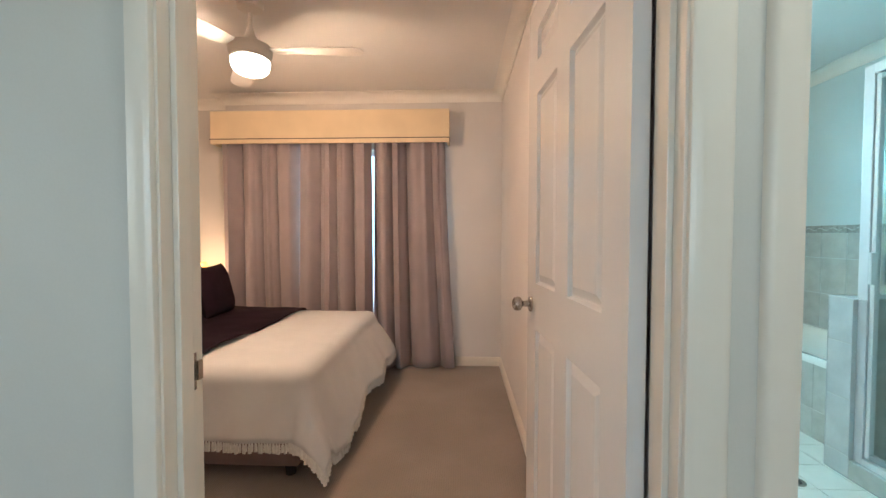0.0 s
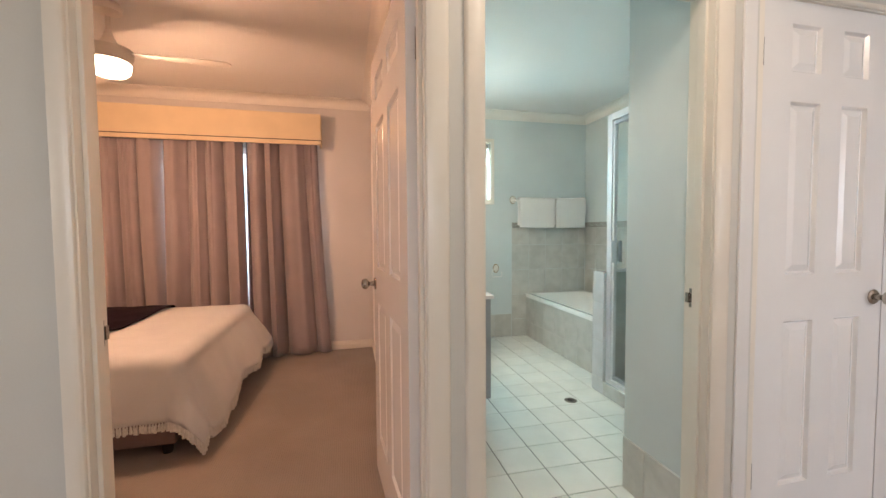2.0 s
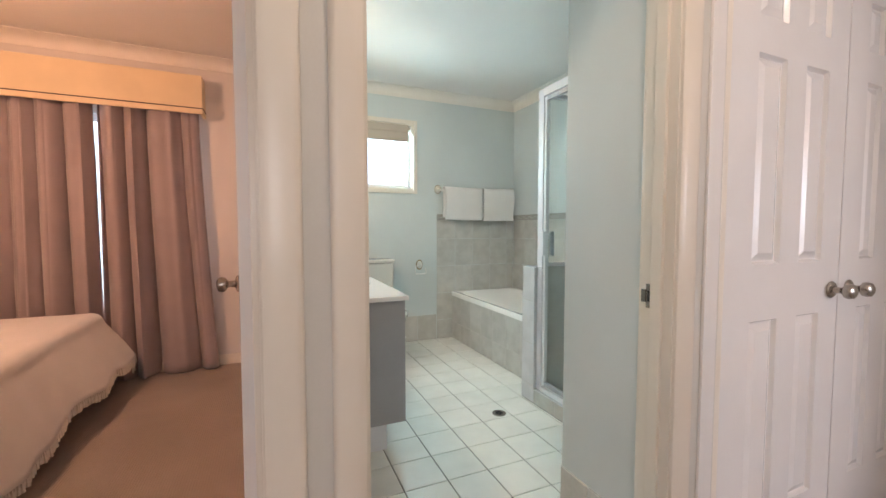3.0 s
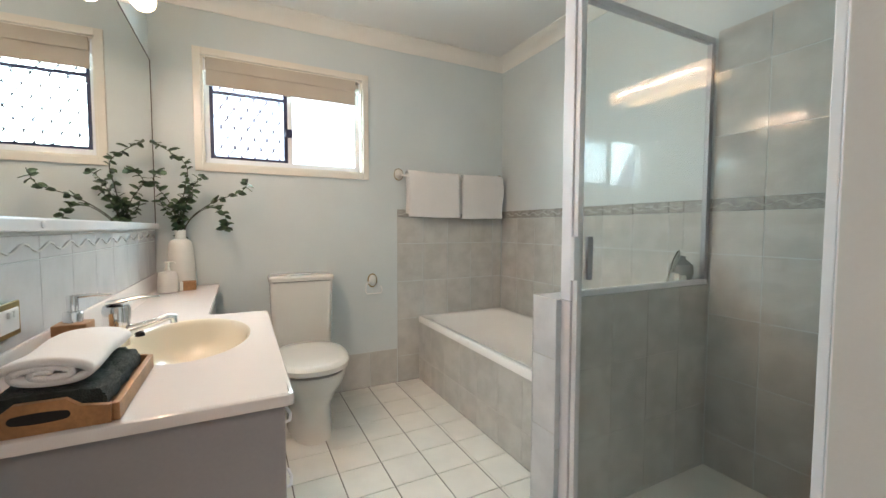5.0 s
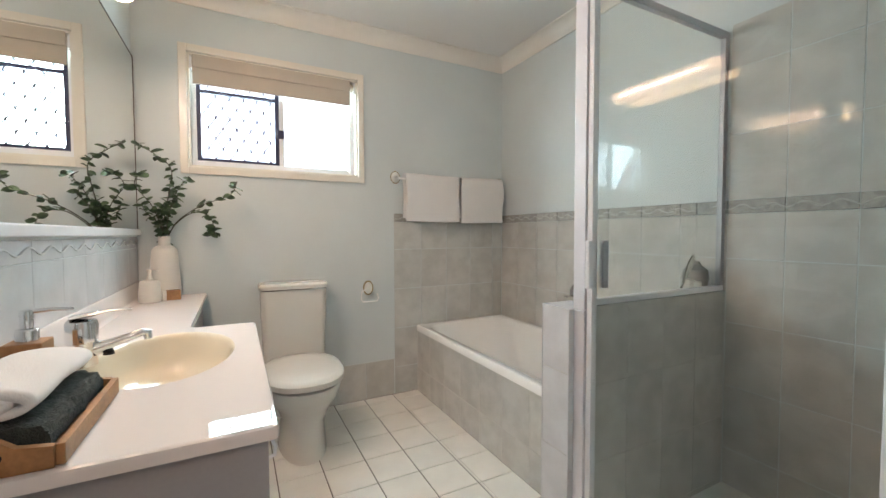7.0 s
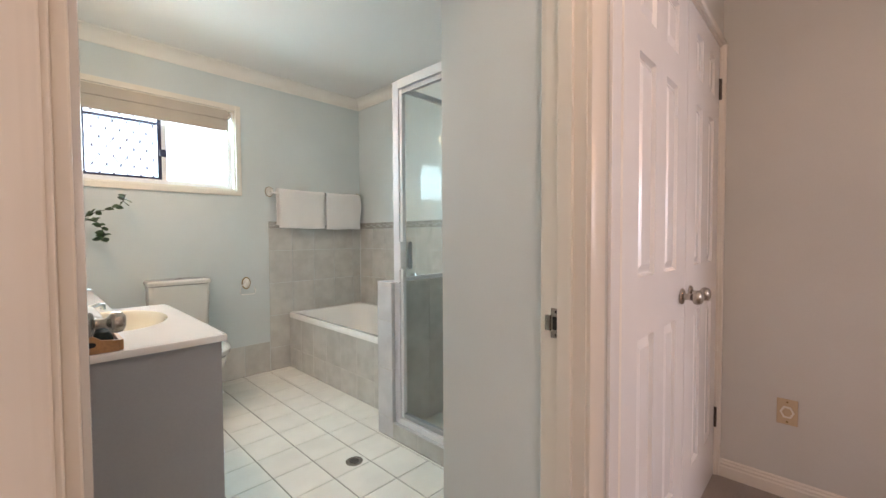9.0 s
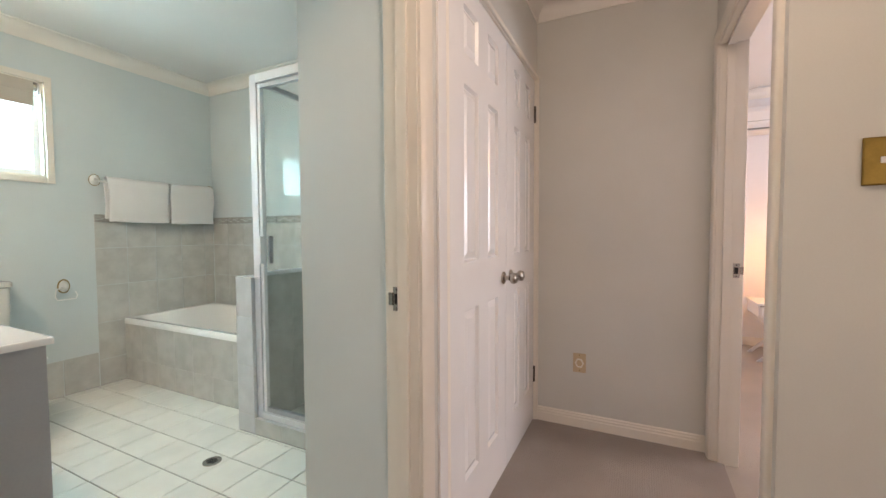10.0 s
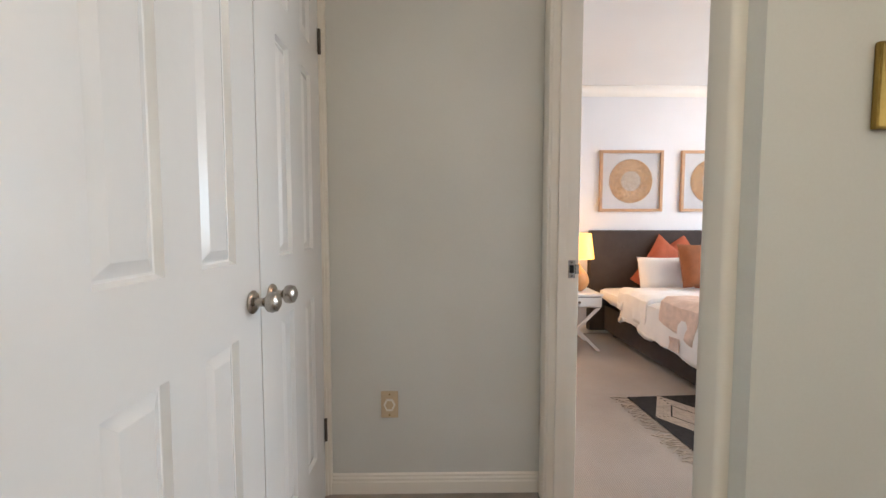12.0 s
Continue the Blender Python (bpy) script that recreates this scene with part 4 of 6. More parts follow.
def draped_towel(x0, x1, front, back, seed):
    """A folded towel over the bar: a thick bent sheet with soft folds."""
    rnd = random.Random(seed)
    ob = thing("hand_towel", "folded white terry towel hung over a rail", "towel", group="towels on the rail")
    prof = [(0.016, -back)]
    prof += [(0.018, -back * f) for f in (0.6, 0.25)]
    for i in range(9):
        a = math.pi * i / 8
        prof.append((0.020 * math.cos(a), 0.016 * math.sin(a)))
    prof += [(-0.021 - 0.004 * math.sin(f * 5), -front * f) for f in (0.2, 0.4, 0.6, 0.8, 1.0)]
    bm = bmesh.new()
    nx = 18
    grid = []
    ph = rnd.uniform(0, 6)
    for j, (y, z) in enumerate(prof):
        row = []
        for i in range(nx + 1):
            f = i / nx
            w = 0.004 * math.sin(f * 7 + ph + z * 9) * min(1, abs(z) * 5)
            edge = 0.006 * math.sin(z * 22 + ph) * (1 if f > 0.5 else -1) * (abs(f - 0.5) * 2) ** 4
            row.append(bm.verts.new((x0 + (x1 - x0) * f + edge, 5.068 + y * 1.25 + w, 1.606 + z + 0.003 * math.sin(f * 5 + ph) + 0.010)))
        grid.append(row)
    for a, b in zip(grid, grid[1:]):
        for i in range(nx):
            bm.faces.new((a[i], a[i + 1], b[i + 1], b[i]))
    o = part("cloth", bm, M_TOWEL, ob, "", True)
    sol = o.modifiers.new("thick", "SOLIDIFY")
    sol.thickness, sol.offset = 0.014, 1
    bev = o.modifiers.new("soft", "BEVEL")
    bev.width, bev.segments, bev.limit_method, bev.angle_limit = 0.006, 2, "ANGLE", radians(50)
    return ob


draped_towel(3.150, 3.590, 0.325, 0.30, 3)
draped_towel(3.612, 4.005, 0.330, 0.29, 5)

# vanity
VT = 0.848
van = thing("vanity_unit", "grey laminate vanity cabinet under a moulded top", "vanity")
part("body", boxed(1.556, 2.075, 3.155, 4.10, 0.165, 0.690, 0.002), M_VBODY, van)
part("front_rail", boxed(2.055, 2.075, 3.155, 4.10, 0.691, 0.823), M_VBODY, van)
part("far_rail", boxed(1.556, 2.0545, 4.085, 4.10, 0.691, 0.823), M_VBODY, van)
part("side_body", boxed(1.556, 1.860, 4.102, 5.125, 0.165, 0.816, 0.002), M_VBODY, van)
part("plinth", boxed(1.556, 2.005, 3.20, 4.08, 0.0, 0.165), M_ALU, van, "white recessed plinth")
part("plinth", boxed(1.556, 1.80, 4.082, 5.125, 0.0, 0.163), M_ALU, van, "white recessed plinth")
part("end_panel", boxed(1.558, 2.0935, 3.140, 3.154, 0.165, 0.823, 0.003), M_VBODY, van)
for y0, y1, z0, z1 in ((3.160, 3.47, 0.66, 0.81), (3.160, 3.47, 0.42, 0.655), (3.160, 3.47, 0.17, 0.415), (3.474, 3.785, 0.17, 0.81), (3.789, 4.096, 0.17, 0.81)):
    d = part("cabinet_door" if z1 - z0 > 0.4 else "drawer_front", boxed(2.0755, 2.093, y0, y1, z0, z1, 0.002), M_VBODY, van)
    ym, zt = (y0 + y1) / 2, z1 - 0.045
    yy = y0 + 0.05 if z1 - z0 < 0.4 else ym
    part("handle", tube([(2.093, yy - 0.04, zt), (2.106, yy - 0.034, zt), (2.111, yy, zt), (2.106, yy + 0.034, zt), (2.093, yy + 0.04, zt)], 0.0035, 8), M_ALU, d, "white bow handle", True)

# moulded top: outline with the narrow end, raised lip, coved back, oval basin
top = thing("worktop", "glossy cream moulded vanity top with an oval basin", "worktop")
BC, BR = Vector((1.853, 3.755)), Vector((0.184, 0.290))


def top_outline(inset):
    x0, x1, xn, y0, y1, yn = 1.556, 2.112 - inset, 1.885 - inset, 3.118 + inset, 4.118 - inset, 5.126
    return [(x0, y0), (x1 - 0.014, y0), (x1 - 0.004, y0 + 0.004), (x1, y0 + 0.014), (x1, 3.4), (x1, 3.755), (x1, 4.0), (x1, y1 - 0.02), (x1 - 0.006, y1 - 0.006), (x1 - 0.02, y1),
            (xn + 0.03, y1 + 0.005), (xn + 0.006, y1 + 0.02), (xn, y1 + 0.05), (xn, yn), (x0, yn), (x0, 4.118), (x0, 3.755), (x0, 3.4)]


bm = bmesh.new()
outer = top_outline(0.0)
n = len(outer)
ls = []
for ins, z in ((0.0, 0.824), (0.0, VT - 0.008), (0.003, VT - 0.002), (0.010, VT)):
    ls.append([bm.verts.new((x, y, z)) for x, y in top_outline(ins)])
for a, b in zip(ls, ls[1:]):
    for i in range(n):
        bm.faces.new((a[i], a[(i + 1) % n], b[(i + 1) % n], b[i]))
nb = 40
hole = [bm.verts.new((BC.x + BR.x * math.cos(2 * math.pi * i / nb), BC.y + BR.y * math.sin(2 * math.pi * i / nb), VT)) for i in range(nb)]
rx0, rx1, ry0, ry1 = 1.556, 2.1035, 3.1265, 4.1095
rim = []
for i in range(nb):
    c, s_ = math.cos(2 * math.pi * i / nb), math.sin(2 * math.pi * i / nb)
    k = min((rx1 - BC.x) / c if c > 1e-6 else ((rx0 - BC.x) / c if c < -1e-6 else 9), (ry1 - BC.y) / s_ if s_ > 1e-6 else ((ry0 - BC.y) / s_ if s_ < -1e-6 else 9))
    rim.append([BC.x + c * k, BC.y + s_ * k])
for cx, cy in ((rx0, ry0), (rx1 - 0.004, ry0 + 0.004), (rx1 - 0.003, ry1 - 0.003), (rx0, ry1)):
    j = min(range(nb), key=lambda q: (rim[q][0] - cx) ** 2 + (rim[q][1] - cy) ** 2)
    rim[j] = [cx, cy]
rim = [bm.verts.new((x, y, VT)) for x, y in rim]
for i in range(nb):
    bm.faces.new((rim[i], rim[(i + 1) % nb], hole[(i + 1) % nb], hole[i]))
bm.faces.new([bm.verts.new((x, y, VT)) for x, y in ((1.556, 4.108), (1.905, 4.108), (1.882, 4.130), (1.875, 4.168), (1.875, 5.126), (1.556, 5.126))])
part("slab", bm, M_VTOP, top, "", True)
bm = bmesh.new()
rings = []
for k, (s, z) in enumerate(((1.0, VT), (0.985, VT - 0.0015), (0.965, VT - 0.006), (0.935, VT - 0.018), (0.90, VT - 0.045), (0.84, VT - 0.082), (0.72, VT - 0.115), (0.5, VT - 0.135), (0.2, VT - 0.142))):
    rings.append([(BC.x + BR.x * s * math.cos(2 * math.pi * i / nb), BC.y + BR.y * s * math.sin(2 * math.pi * i / nb), z) for i in range(nb)])
b = part("basin", loft(rings, bm, True, False), M_BASIN, top, "cream oval basin", True)
part("waste", lathe([(0.022, 0), (0.020, 0.004)], 16, None, pose(BC.x, BC.y, VT - 0.142)), M_CHROME, top, "chrome waste")
prof = [(0, 0), (0.035, 0), (0.022, 0.006), (0.014, 0.018), (0.012, 0.085), (0.006, 0.094), (0, 0.095)]
part("upstand", extrude_profile(bmesh.new(), prof, 3.125, 5.126, axes((1, 0, 0), (0, 0, 1), (0, 1, 0), (1.551, 0, VT - 0.002))), M_VTOP, top, "", True)

# mirror, ledge
mir = thing("wall_mirror", "large frameless wall mirror over the vanity", "mirror")
part("sheet", boxed(1.551, 1.557, 2.95, 5.116, 1.235, 2.185), M_MIRROR, mir)
part("edge", boxed(1.551, 1.559, 5.1165, 5.1235, 1.235, 2.190), M_DARKM, mir, "dark bevelled edge")
part("edge", boxed(1.551, 1.559, 2.95, 5.116, 2.1855, 2.190), M_DARKM, mir, "dark bevelled edge")
ledge = thing("mirror_ledge", "narrow white ledge under the mirror", "shelf")
part("board", boxed(1.551, 1.572, 2.95, 5.126, 1.200, 1.233, 0.004), M_ALU, ledge)
part("screw_cap", lathe([(0.010, 0), (0.009, 0.004), (0.004, 0.006)], 12, None, axes((0, 1, 0), (0, 0, 1), (1, 0, 0), (1.572, 3.55, 1.217))), M_ALU, ledge)

tl = thing("tube_light", "fluorescent tube light with an opal cover over the mirror", "wall light")
part("back_plate", boxed(1.551, 1.602, 3.70, 4.44, 2.188, 2.262, 0.004), M_ALU, tl)
part("diffuser", loft([[(1.652 + 0.050 * math.sin(a) * s, y, 2.205 + 0.050 * math.cos(a) * s) for a in np.linspace(0, 2 * math.pi, 20, endpoint=False)] for y, s in
                       ((3.705, 0.6), (3.715, 0.95), (3.73, 1.0), (4.41, 1.0), (4.425, 0.95), (4.435, 0.6))]), M_OPAL, tl, "lit opal diffuser", True).visible_shadow = False
part("tube", tube([(1.655, 3.75, 2.207), (1.655, 4.39, 2.207)], 0.013, 12), M_TUBE, tl, "lit fluorescent tube", True).visible_shadow = False

# basin mixer
tap = thing("basin_mixer", "chrome single lever basin mixer", "tap", (1.668, 3.738, VT), 4)
tap.scale = (1.12, 1.12, 1.12)
part("body", lathe([(0.030, 0), (0.029, 0.012), (0.027, 0.045), (0.0275, 0.056), (0.0315, 0.058), (0.032, 0.10), (0.029, 0.110), (0.012, 0.114)], 22), M_CHROME, tap, "", True)
part("spout", tube([(0.015, 0, 0.036), (0.05, 0.002, 0.044), (0.09, 0.006, 0.056), (0.118, 0.010, 0.066), (0.128, 0.012, 0.062), (0.129, 0.012, 0.046)], [0.018, 0.014, 0.011, 0.011, 0.011, 0.010], 12), M_CHROME, tap, "", True)
part("lever", loft([[(x, w * math.cos(a), z + t * math.sin(a)) for a in np.linspace(0, 2 * math.pi, 12, endpoint=False)] for x, w, z, t in
                    ((-0.02, 0.024, 0.118, 0.006), (0.02, 0.022, 0.124, 0.006), (0.055, 0.012, 0.130, 0.004), (0.092, 0.008, 0.129, 0.003), (0.098, 0.005, 0.128, 0.002))]), M_CHROME, tap, "", True)
# black stub added as the shade beneath the spout
part("spout_shade", lathe([(0.012, 0), (0.010, 0.01)], 12, None, pose(0.05, 0, 0.02)), M_BLACK, tap)

# soap dispenser by the tap
disp = thing("soap_dispenser", "bamboo soap dispenser with a chrome pump", "dispenser", (1.609, 3.594, VT + 0.001))
part("body", boxed(-0.036, 0.036, -0.036, 0.036, 0, 0.108, 0.004), M_BAMBOO, disp)
part("collar", lathe([(0.021, 0.1085), (0.021, 0.134), (0.018, 0.137)], 18), M_CHROME, disp, "", True)
part("pump", lathe([(0.011, 0.137), (0.012, 0.149), (0.013, 0.176), (0.010, 0.181)], 16), M_CHROME, disp, "", True)
part("nozzle", tube([(0.0, 0, 0.176), (0.04, 0.012, 0.177), (0.078, 0.024, 0.174)], [0.006, 0.005, 0.004], 8), M_CHROME, disp, "", True)

# tray with folded towels
tray = thing("bamboo_tray", "small bamboo serving tray with cut-out handles", "tray", (1.693, 3.298, VT + 0.001))
L, W = 0.160, 0.105
part("base", boxed(-W + 0.008, W - 0.008, -L + 0.012, L - 0.012, 0, 0.008), M_BAMBOO, tray)
for s in (-1, 1):
    part("side", boxed(s * W - 0.006, s * W + 0.006, -L, L, 0, 0.034, 0.002), M_BAMBOO, tray)
    bm = bmesh.new()
    pr = [(-W + 0.0065, 0), (W - 0.0065, 0), (W - 0.0065, 0.034), (0.055, 0.04), (0.035, 0.056), (-0.035, 0.056), (-0.055, 0.04), (-W + 0.0065, 0.034)]
    extrude_profile(bm, pr, s * L - 0.006, s * L + 0.006, axes((1, 0, 0), (0, 0, 1), (0, 1, 0)))
    e = part("end_board", bm, M_BAMBOO, tray)
    # no hole is cut: a black plug paints the shade inside it
    hb = bmesh.new()
    hp = [(0.042 * math.copysign(1, math.cos(a)) * (0.62 + 0.38 * abs(math.cos(a))) * min(1, abs(math.cos(a)) * 1.6), 0.029 + 0.010 * math.sin(a)) for a in np.linspace(0, 2 * math.pi, 24, endpoint=False)]
    extrude_profile(hb, hp, s * L - 0.0068, s * L + 0.0068, axes((1, 0, 0), (0, 0, 1), (0, 1, 0)))
    part("hand_hole_shade", hb, M_BLACK, e, "cut-out handle shown by a black shade plug")


def folded(ob, x0, x1, y0, y1, z0, z1, mat, seed, name="fold", layers=2, pile=0.0):
    """A soft folded towel: rounded layers with lumps."""
    h = (z1 - z0) / layers
    for k in range(layers):
        bm = bmesh.new()
        rings = []
        ny, nr = 48, 64
        for j in range(ny + 1):
            f = j / ny
            y = y0 + (y1 - y0) * f
            ring = []
            for i in range(nr):
                a = 2 * math.pi * i / nr
                c, s = math.cos(a), math.sin(a)
                e = 0.45
                w = 0.004 * noise.noise(Vector((c * 2 + seed, f * 6, s * 2 + k * 4))) + pile * noise.noise(Vector((c * 11 + seed, f * 38, s * 9)))
                x = (x0 + x1) / 2 + ((x1 - x0) / 2 + w) * math.copysign(abs(c) ** e, c)
                z = z0 + h * (k + 0.5) + (h * 0.5 + w * 1.2) * math.copysign(abs(s) ** 0.7, s) + 0.004 * noise.noise(Vector((c * 5 + seed, f * 11, k + 2.0)))
                ring.append((x, y, z))
            rings.append(ring)
        part(name, loft(rings, bm), mat, ob, "", True)


dt = thing("folded_towel", "dark green terry towel folded on the tray", "towel", (1.693, 3.298, VT + 0.0095))
folded(dt, -0.088, 0.088, -0.140, 0.142, 0.0, 0.054, M_TOWELD, 2, layers=1, pile=0.0035)
wt = thing("rolled_towel", "white terry towel rolled up on a dark towel", "towel", (1.695, 3.300, VT + 0.0665))
sp = []
for i in range(70):
    f = i / 69
    a = 2 * math.pi * 2.4 * f + 0.9
    r = 0.010 + 0.052 * f
    sp.append((r * 1.20 * math.cos(a), 0.029 + 0.37 * r * math.sin(a)))
bm = bmesh.new()
rows = [[bm.verts.new((x, y, z + 0.003 * math.sin(y * 30 + x * 20))) for x, z in sp] for y in np.linspace(-0.14, 0.15, 14)]
for a, b in zip(rows, rows[1:]):
    for i in range(len(sp) - 1):
        bm.faces.new((a[i], a[i + 1], b[i + 1], b[i]))
o = part("roll", bm, M_TOWEL, wt, "", True)
sol = o.modifiers.new("thick", "SOLIDIFY")
sol.thickness, sol.offset = 0.013, 0

# vase with foliage, soap bottle, wooden block
vase = thing("vase", "tall matt white ceramic vase with leafy green branches", "vase", (1.690, 5.035, VT + 0.001))
part("body", lathe([(0.060, 0), (0.074, 0.006), (0.076, 0.04), (0.070, 0.14), (0.064, 0.235), (0.060, 0.268), (0.048, 0.285), (0.030, 0.293), (0.028, 0.31), (0.030, 0.345), (0.026, 0.345), (0.024, 0.30)], 28), M_CERAM, vase, "", True)
LEAF_MESHES = []
for k in range(3):
    b2 = bmesh.new()
    ln, wd = (0.038, 0.032, 0.026)[k], (0.0155, 0.0135, 0.011)[k]
    rows = []
    for j in range(5):
        f = j / 4
        w = wd * math.sin(math.pi * (0.12 + 0.86 * f)) ** 0.8
        z = -0.006 * f * f
        rows.append([(-w, ln * f, z + 0.003), (0, ln * f, z), (w, ln * f, z + 0.003)])
    loft(rows, b2, False, False)
    me = bpy.data.meshes.new("leaf")
    b2.to_mesh(me)
    b2.free()
    me.materials.append(M_LEAF)
    LEAF_MESHES.append(me)
rnd = random.Random(11)


def branch(points, leaves, start=0.35, r=0.0035):
    """One stem of the bouquet, in the vase's own space, with its leaves."""
    pts = [Vector(p) for p in points]
    fine = []
    for i in range(len(pts) - 1):
        p0, p1, p2, p3 = pts[max(i - 1, 0)], pts[i], pts[i + 1], pts[min(i + 2, len(pts) - 1)]
        for k in range(6):
            t = k / 6
            fine.append(0.5 * (2 * p1 + (p2 - p0) * t + (2 * p0 - 5 * p1 + 4 * p2 - p3) * t * t + (3 * p1 - p0 - 3 * p2 + p3) * t ** 3))
    fine.append(pts[-1])
    st = part("branch", tube(fine, [r * (1 - 0.6 * i / len(fine)) for i in range(len(fine))], 6), M_STEM, vase, "", True)
    for i in range(leaves):
        f = start + (1 - start) * (i + 0.5) / leaves
        q = fine[min(len(fine) - 1, int(f * (len(fine) - 1)))]
        d = (fine[min(len(fine) - 1, int(f * (len(fine) - 1)) + 1)] - q)
        a = i * 2.4 + rnd.uniform(-0.5, 0.5)
        way = Vector((math.cos(a), 0.6 * math.sin(a), 0.35 + rnd.uniform(-0.7, 0.6))).normalized()
        lf = new("leaf", rnd.choice(LEAF_MESHES))
        lf.parent = st
        rot = way.to_track_quat("Y", "Z").to_matrix().to_4x4() @ Matrix.Rotation(rnd.uniform(-1.2, 1.2), 4, "Y")
        lf.matrix_basis = Matrix.Translation(q) @ rot @ Matrix.Scale(rnd.uniform(1.0, 1.55), 4)


branch([(0, 0, 0.30), (0.00, -0.005, 0.42), (0.03, -0.02, 0.58), (0.045, -0.03, 0.72), (-0.04, -0.04, 0.80), (-0.11, -0.04, 0.84)], 22, 0.3)
branch([(0.005, 0, 0.30), (0.06, -0.02, 0.42), (0.19, -0.05, 0.52), (0.33, -0.07, 0.58), (0.37, -0.07, 0.66)], 16, 0.45)
branch([(0.003, 0, 0.30), (0.05, -0.03, 0.40), (0.14, -0.05, 0.475), (0.22, -0.06, 0.46), (0.25, -0.06, 0.38), (0.235, -0.06, 0.34)], 20, 0.4, 0.003)
branch([(0.0, 0, 0.30), (-0.01, -0.02, 0.40), (-0.05, -0.05, 0.52), (-0.11, -0.08, 0.61), (-0.085, -0.14, 0.66), (-0.06, -0.2, 0.64)], 18, 0.3, 0.003)
branch([(0.0, 0, 0.30), (0.02, -0.02, 0.43), (0.05, -0.03, 0.55), (0.10, -0.05, 0.64), (0.13, -0.05, 0.66)], 16, 0.2, 0.003)
branch([(0.0, 0, 0.30), (-0.005, -0.015, 0.42), (0.0, -0.03, 0.52)], 26, 0.1, 0.003)
branch([(0.0, 0, 0.30), (0.02, -0.02, 0.42), (0.04, -0.05, 0.50), (0.075, -0.07, 0.56), (0.06, -0.08, 0.62)], 18, 0.2, 0.003)
branch([(0.0, 0, 0.30), (-0.02, -0.01, 0.41), (-0.07, -0.03, 0.47), (-0.09, -0.05, 0.52)], 14, 0.25, 0.003)

soap = thing("soap_bottle", "white ceramic pump soap bottle", "bottle", (1.640, 4.89, VT + 0.001))
part("body", lathe([(0.046, 0), (0.050, 0.005), (0.049, 0.05), (0.045, 0.105), (0.040, 0.112), (0.018, 0.117), (0.013, 0.122), (0.013, 0.135)], 24), M_CERAM, soap, "", True)
part("pump", lathe([(0.009, 0.135), (0.009, 0.160), (0.013, 0.163), (0.013, 0.170)], 12), M_CERAM, soap, "", True)
part("nozzle", tube([(0, 0, 0.167), (0.03, -0.01, 0.167), (0.04, -0.013, 0.162)], 0.005, 8), M_CERAM, soap)
block = thing("wooden_soap_block", "small brown wooden block with a white end", "box", (1.728, 4.93, VT + 0.001), 12)
part("wood", boxed(-0.022, 0.042, -0.02, 0.02, 0, 0.052, 0.002), M_BAMBOO, block)
part("white_end", boxed(-0.040, -0.0225, -0.02, 0.02, 0, 0.050, 0.002), M_CERAM, block)

# brass power point over the vanity
gpo = thing("power_point", "brass double power point with white switches", "power point", (1.557, 3.375, 1.01))
part("plate", boxed(0, 0.008, -0.062, 0.062, -0.038, 0.038, 0.003), M_BRASS, gpo)
part("insert", boxed(0.008, 0.012, -0.035, 0.045, -0.025, 0.025, 0.002), M_WHITE, gpo)
part("switch", boxed(0.012, 0.018, -0.010, 0.004, 0.006, 0.020, 0.002), M_WHITE, gpo)
part("switch", boxed(0.012, 0.018, 0.012, 0.026, 0.006, 0.020, 0.002), M_WHITE, gpo)

# ---------------------------------------------------------------- guest bedroom
fan = thing("ceiling_fan", "white ceiling fan with three blades and a lit opal lamp", "ceiling fan", (-0.165, 3.54, CEIL))
part("canopy", lathe([(0.06, 0), (0.075, -0.02), (0.07, -0.055), (0.03, -0.075), (0.014, -0.08)], 24), M_FANW, fan, "", True)
part("rod", lathe([(0.013, -0.078), (0.013, -0.20)], 12), M_FANW, fan, "", True)
part("motor", lathe([(0.018, -0.165), (0.026, -0.20), (0.045, -0.235), (0.088, -0.260), (0.117, -0.270), (0.121, -0.283), (0.119, -0.316), (0.110, -0.330), (0.108, -0.338)], 32), M_FANW, fan, "", True)
part("lamp_ring", lathe([(0.109, -0.339), (0.112, -0.342), (0.112, -0.349), (0.108, -0.351)], 32), M_CHROME, fan, "thin chrome ring")
lampm = part("lamp_bowl", lathe([(0.106, -0.352), (0.107, -0.368), (0.100, -0.40), (0.077, -0.422), (0.035, -0.433), (0.005, -0.435)], 32), M_BULB, fan, "lit opal glass bowl", True)
lampm.visible_shadow = False
for k in range(3):
    a = radians(4 + 120 * k)
    m = Matrix.Rotation(a, 4, "Z")
    bm = bmesh.new()
    rings = []
    for x, w, tw in ((0.125, 0.045, 0.18), (0.17, 0.052, 0.18), (0.28, 0.060, 0.17), (0.42, 0.066, 0.14), (0.55, 0.068, 0.12), (0.62, 0.062, 0.12), (0.645, 0.045, 0.12), (0.655, 0.02, 0.12)):
        ring = []
        for y, t in ((-w, 0.0), (-w * 0.9, 0.004), (0, 0.005), (w * 0.9, 0.004), (w, 0.0), (w * 0.9, -0.003), (0, -0.003), (-w * 0.9, -0.003)):
            ring.append(m @ Vector((x, y, -0.292 + t + math.sin(tw) * y)))
        rings.append(ring)
    part("blade", loft(rings, bm), M_FANW, fan, "", True)

# pelmet
pel = thing("pelmet", "cream fabric pelmet with dark piping over the curtains", "pelmet")
PX0, PX1, PY = -1.30, 0.955, 4.925
part("front_board", boxed(PX0, PX1, PY, PY + 0.02, 2.125, 2.430, 0.006), M_PELM, pel)
for a, b in ((PX0, PX0 + 0.02), (PX1 - 0.02, PX1)):
    part("end_board", boxed(a, b, PY + 0.0205, 5.098, 2.125, 2.430, 0.004), M_PELM, pel)
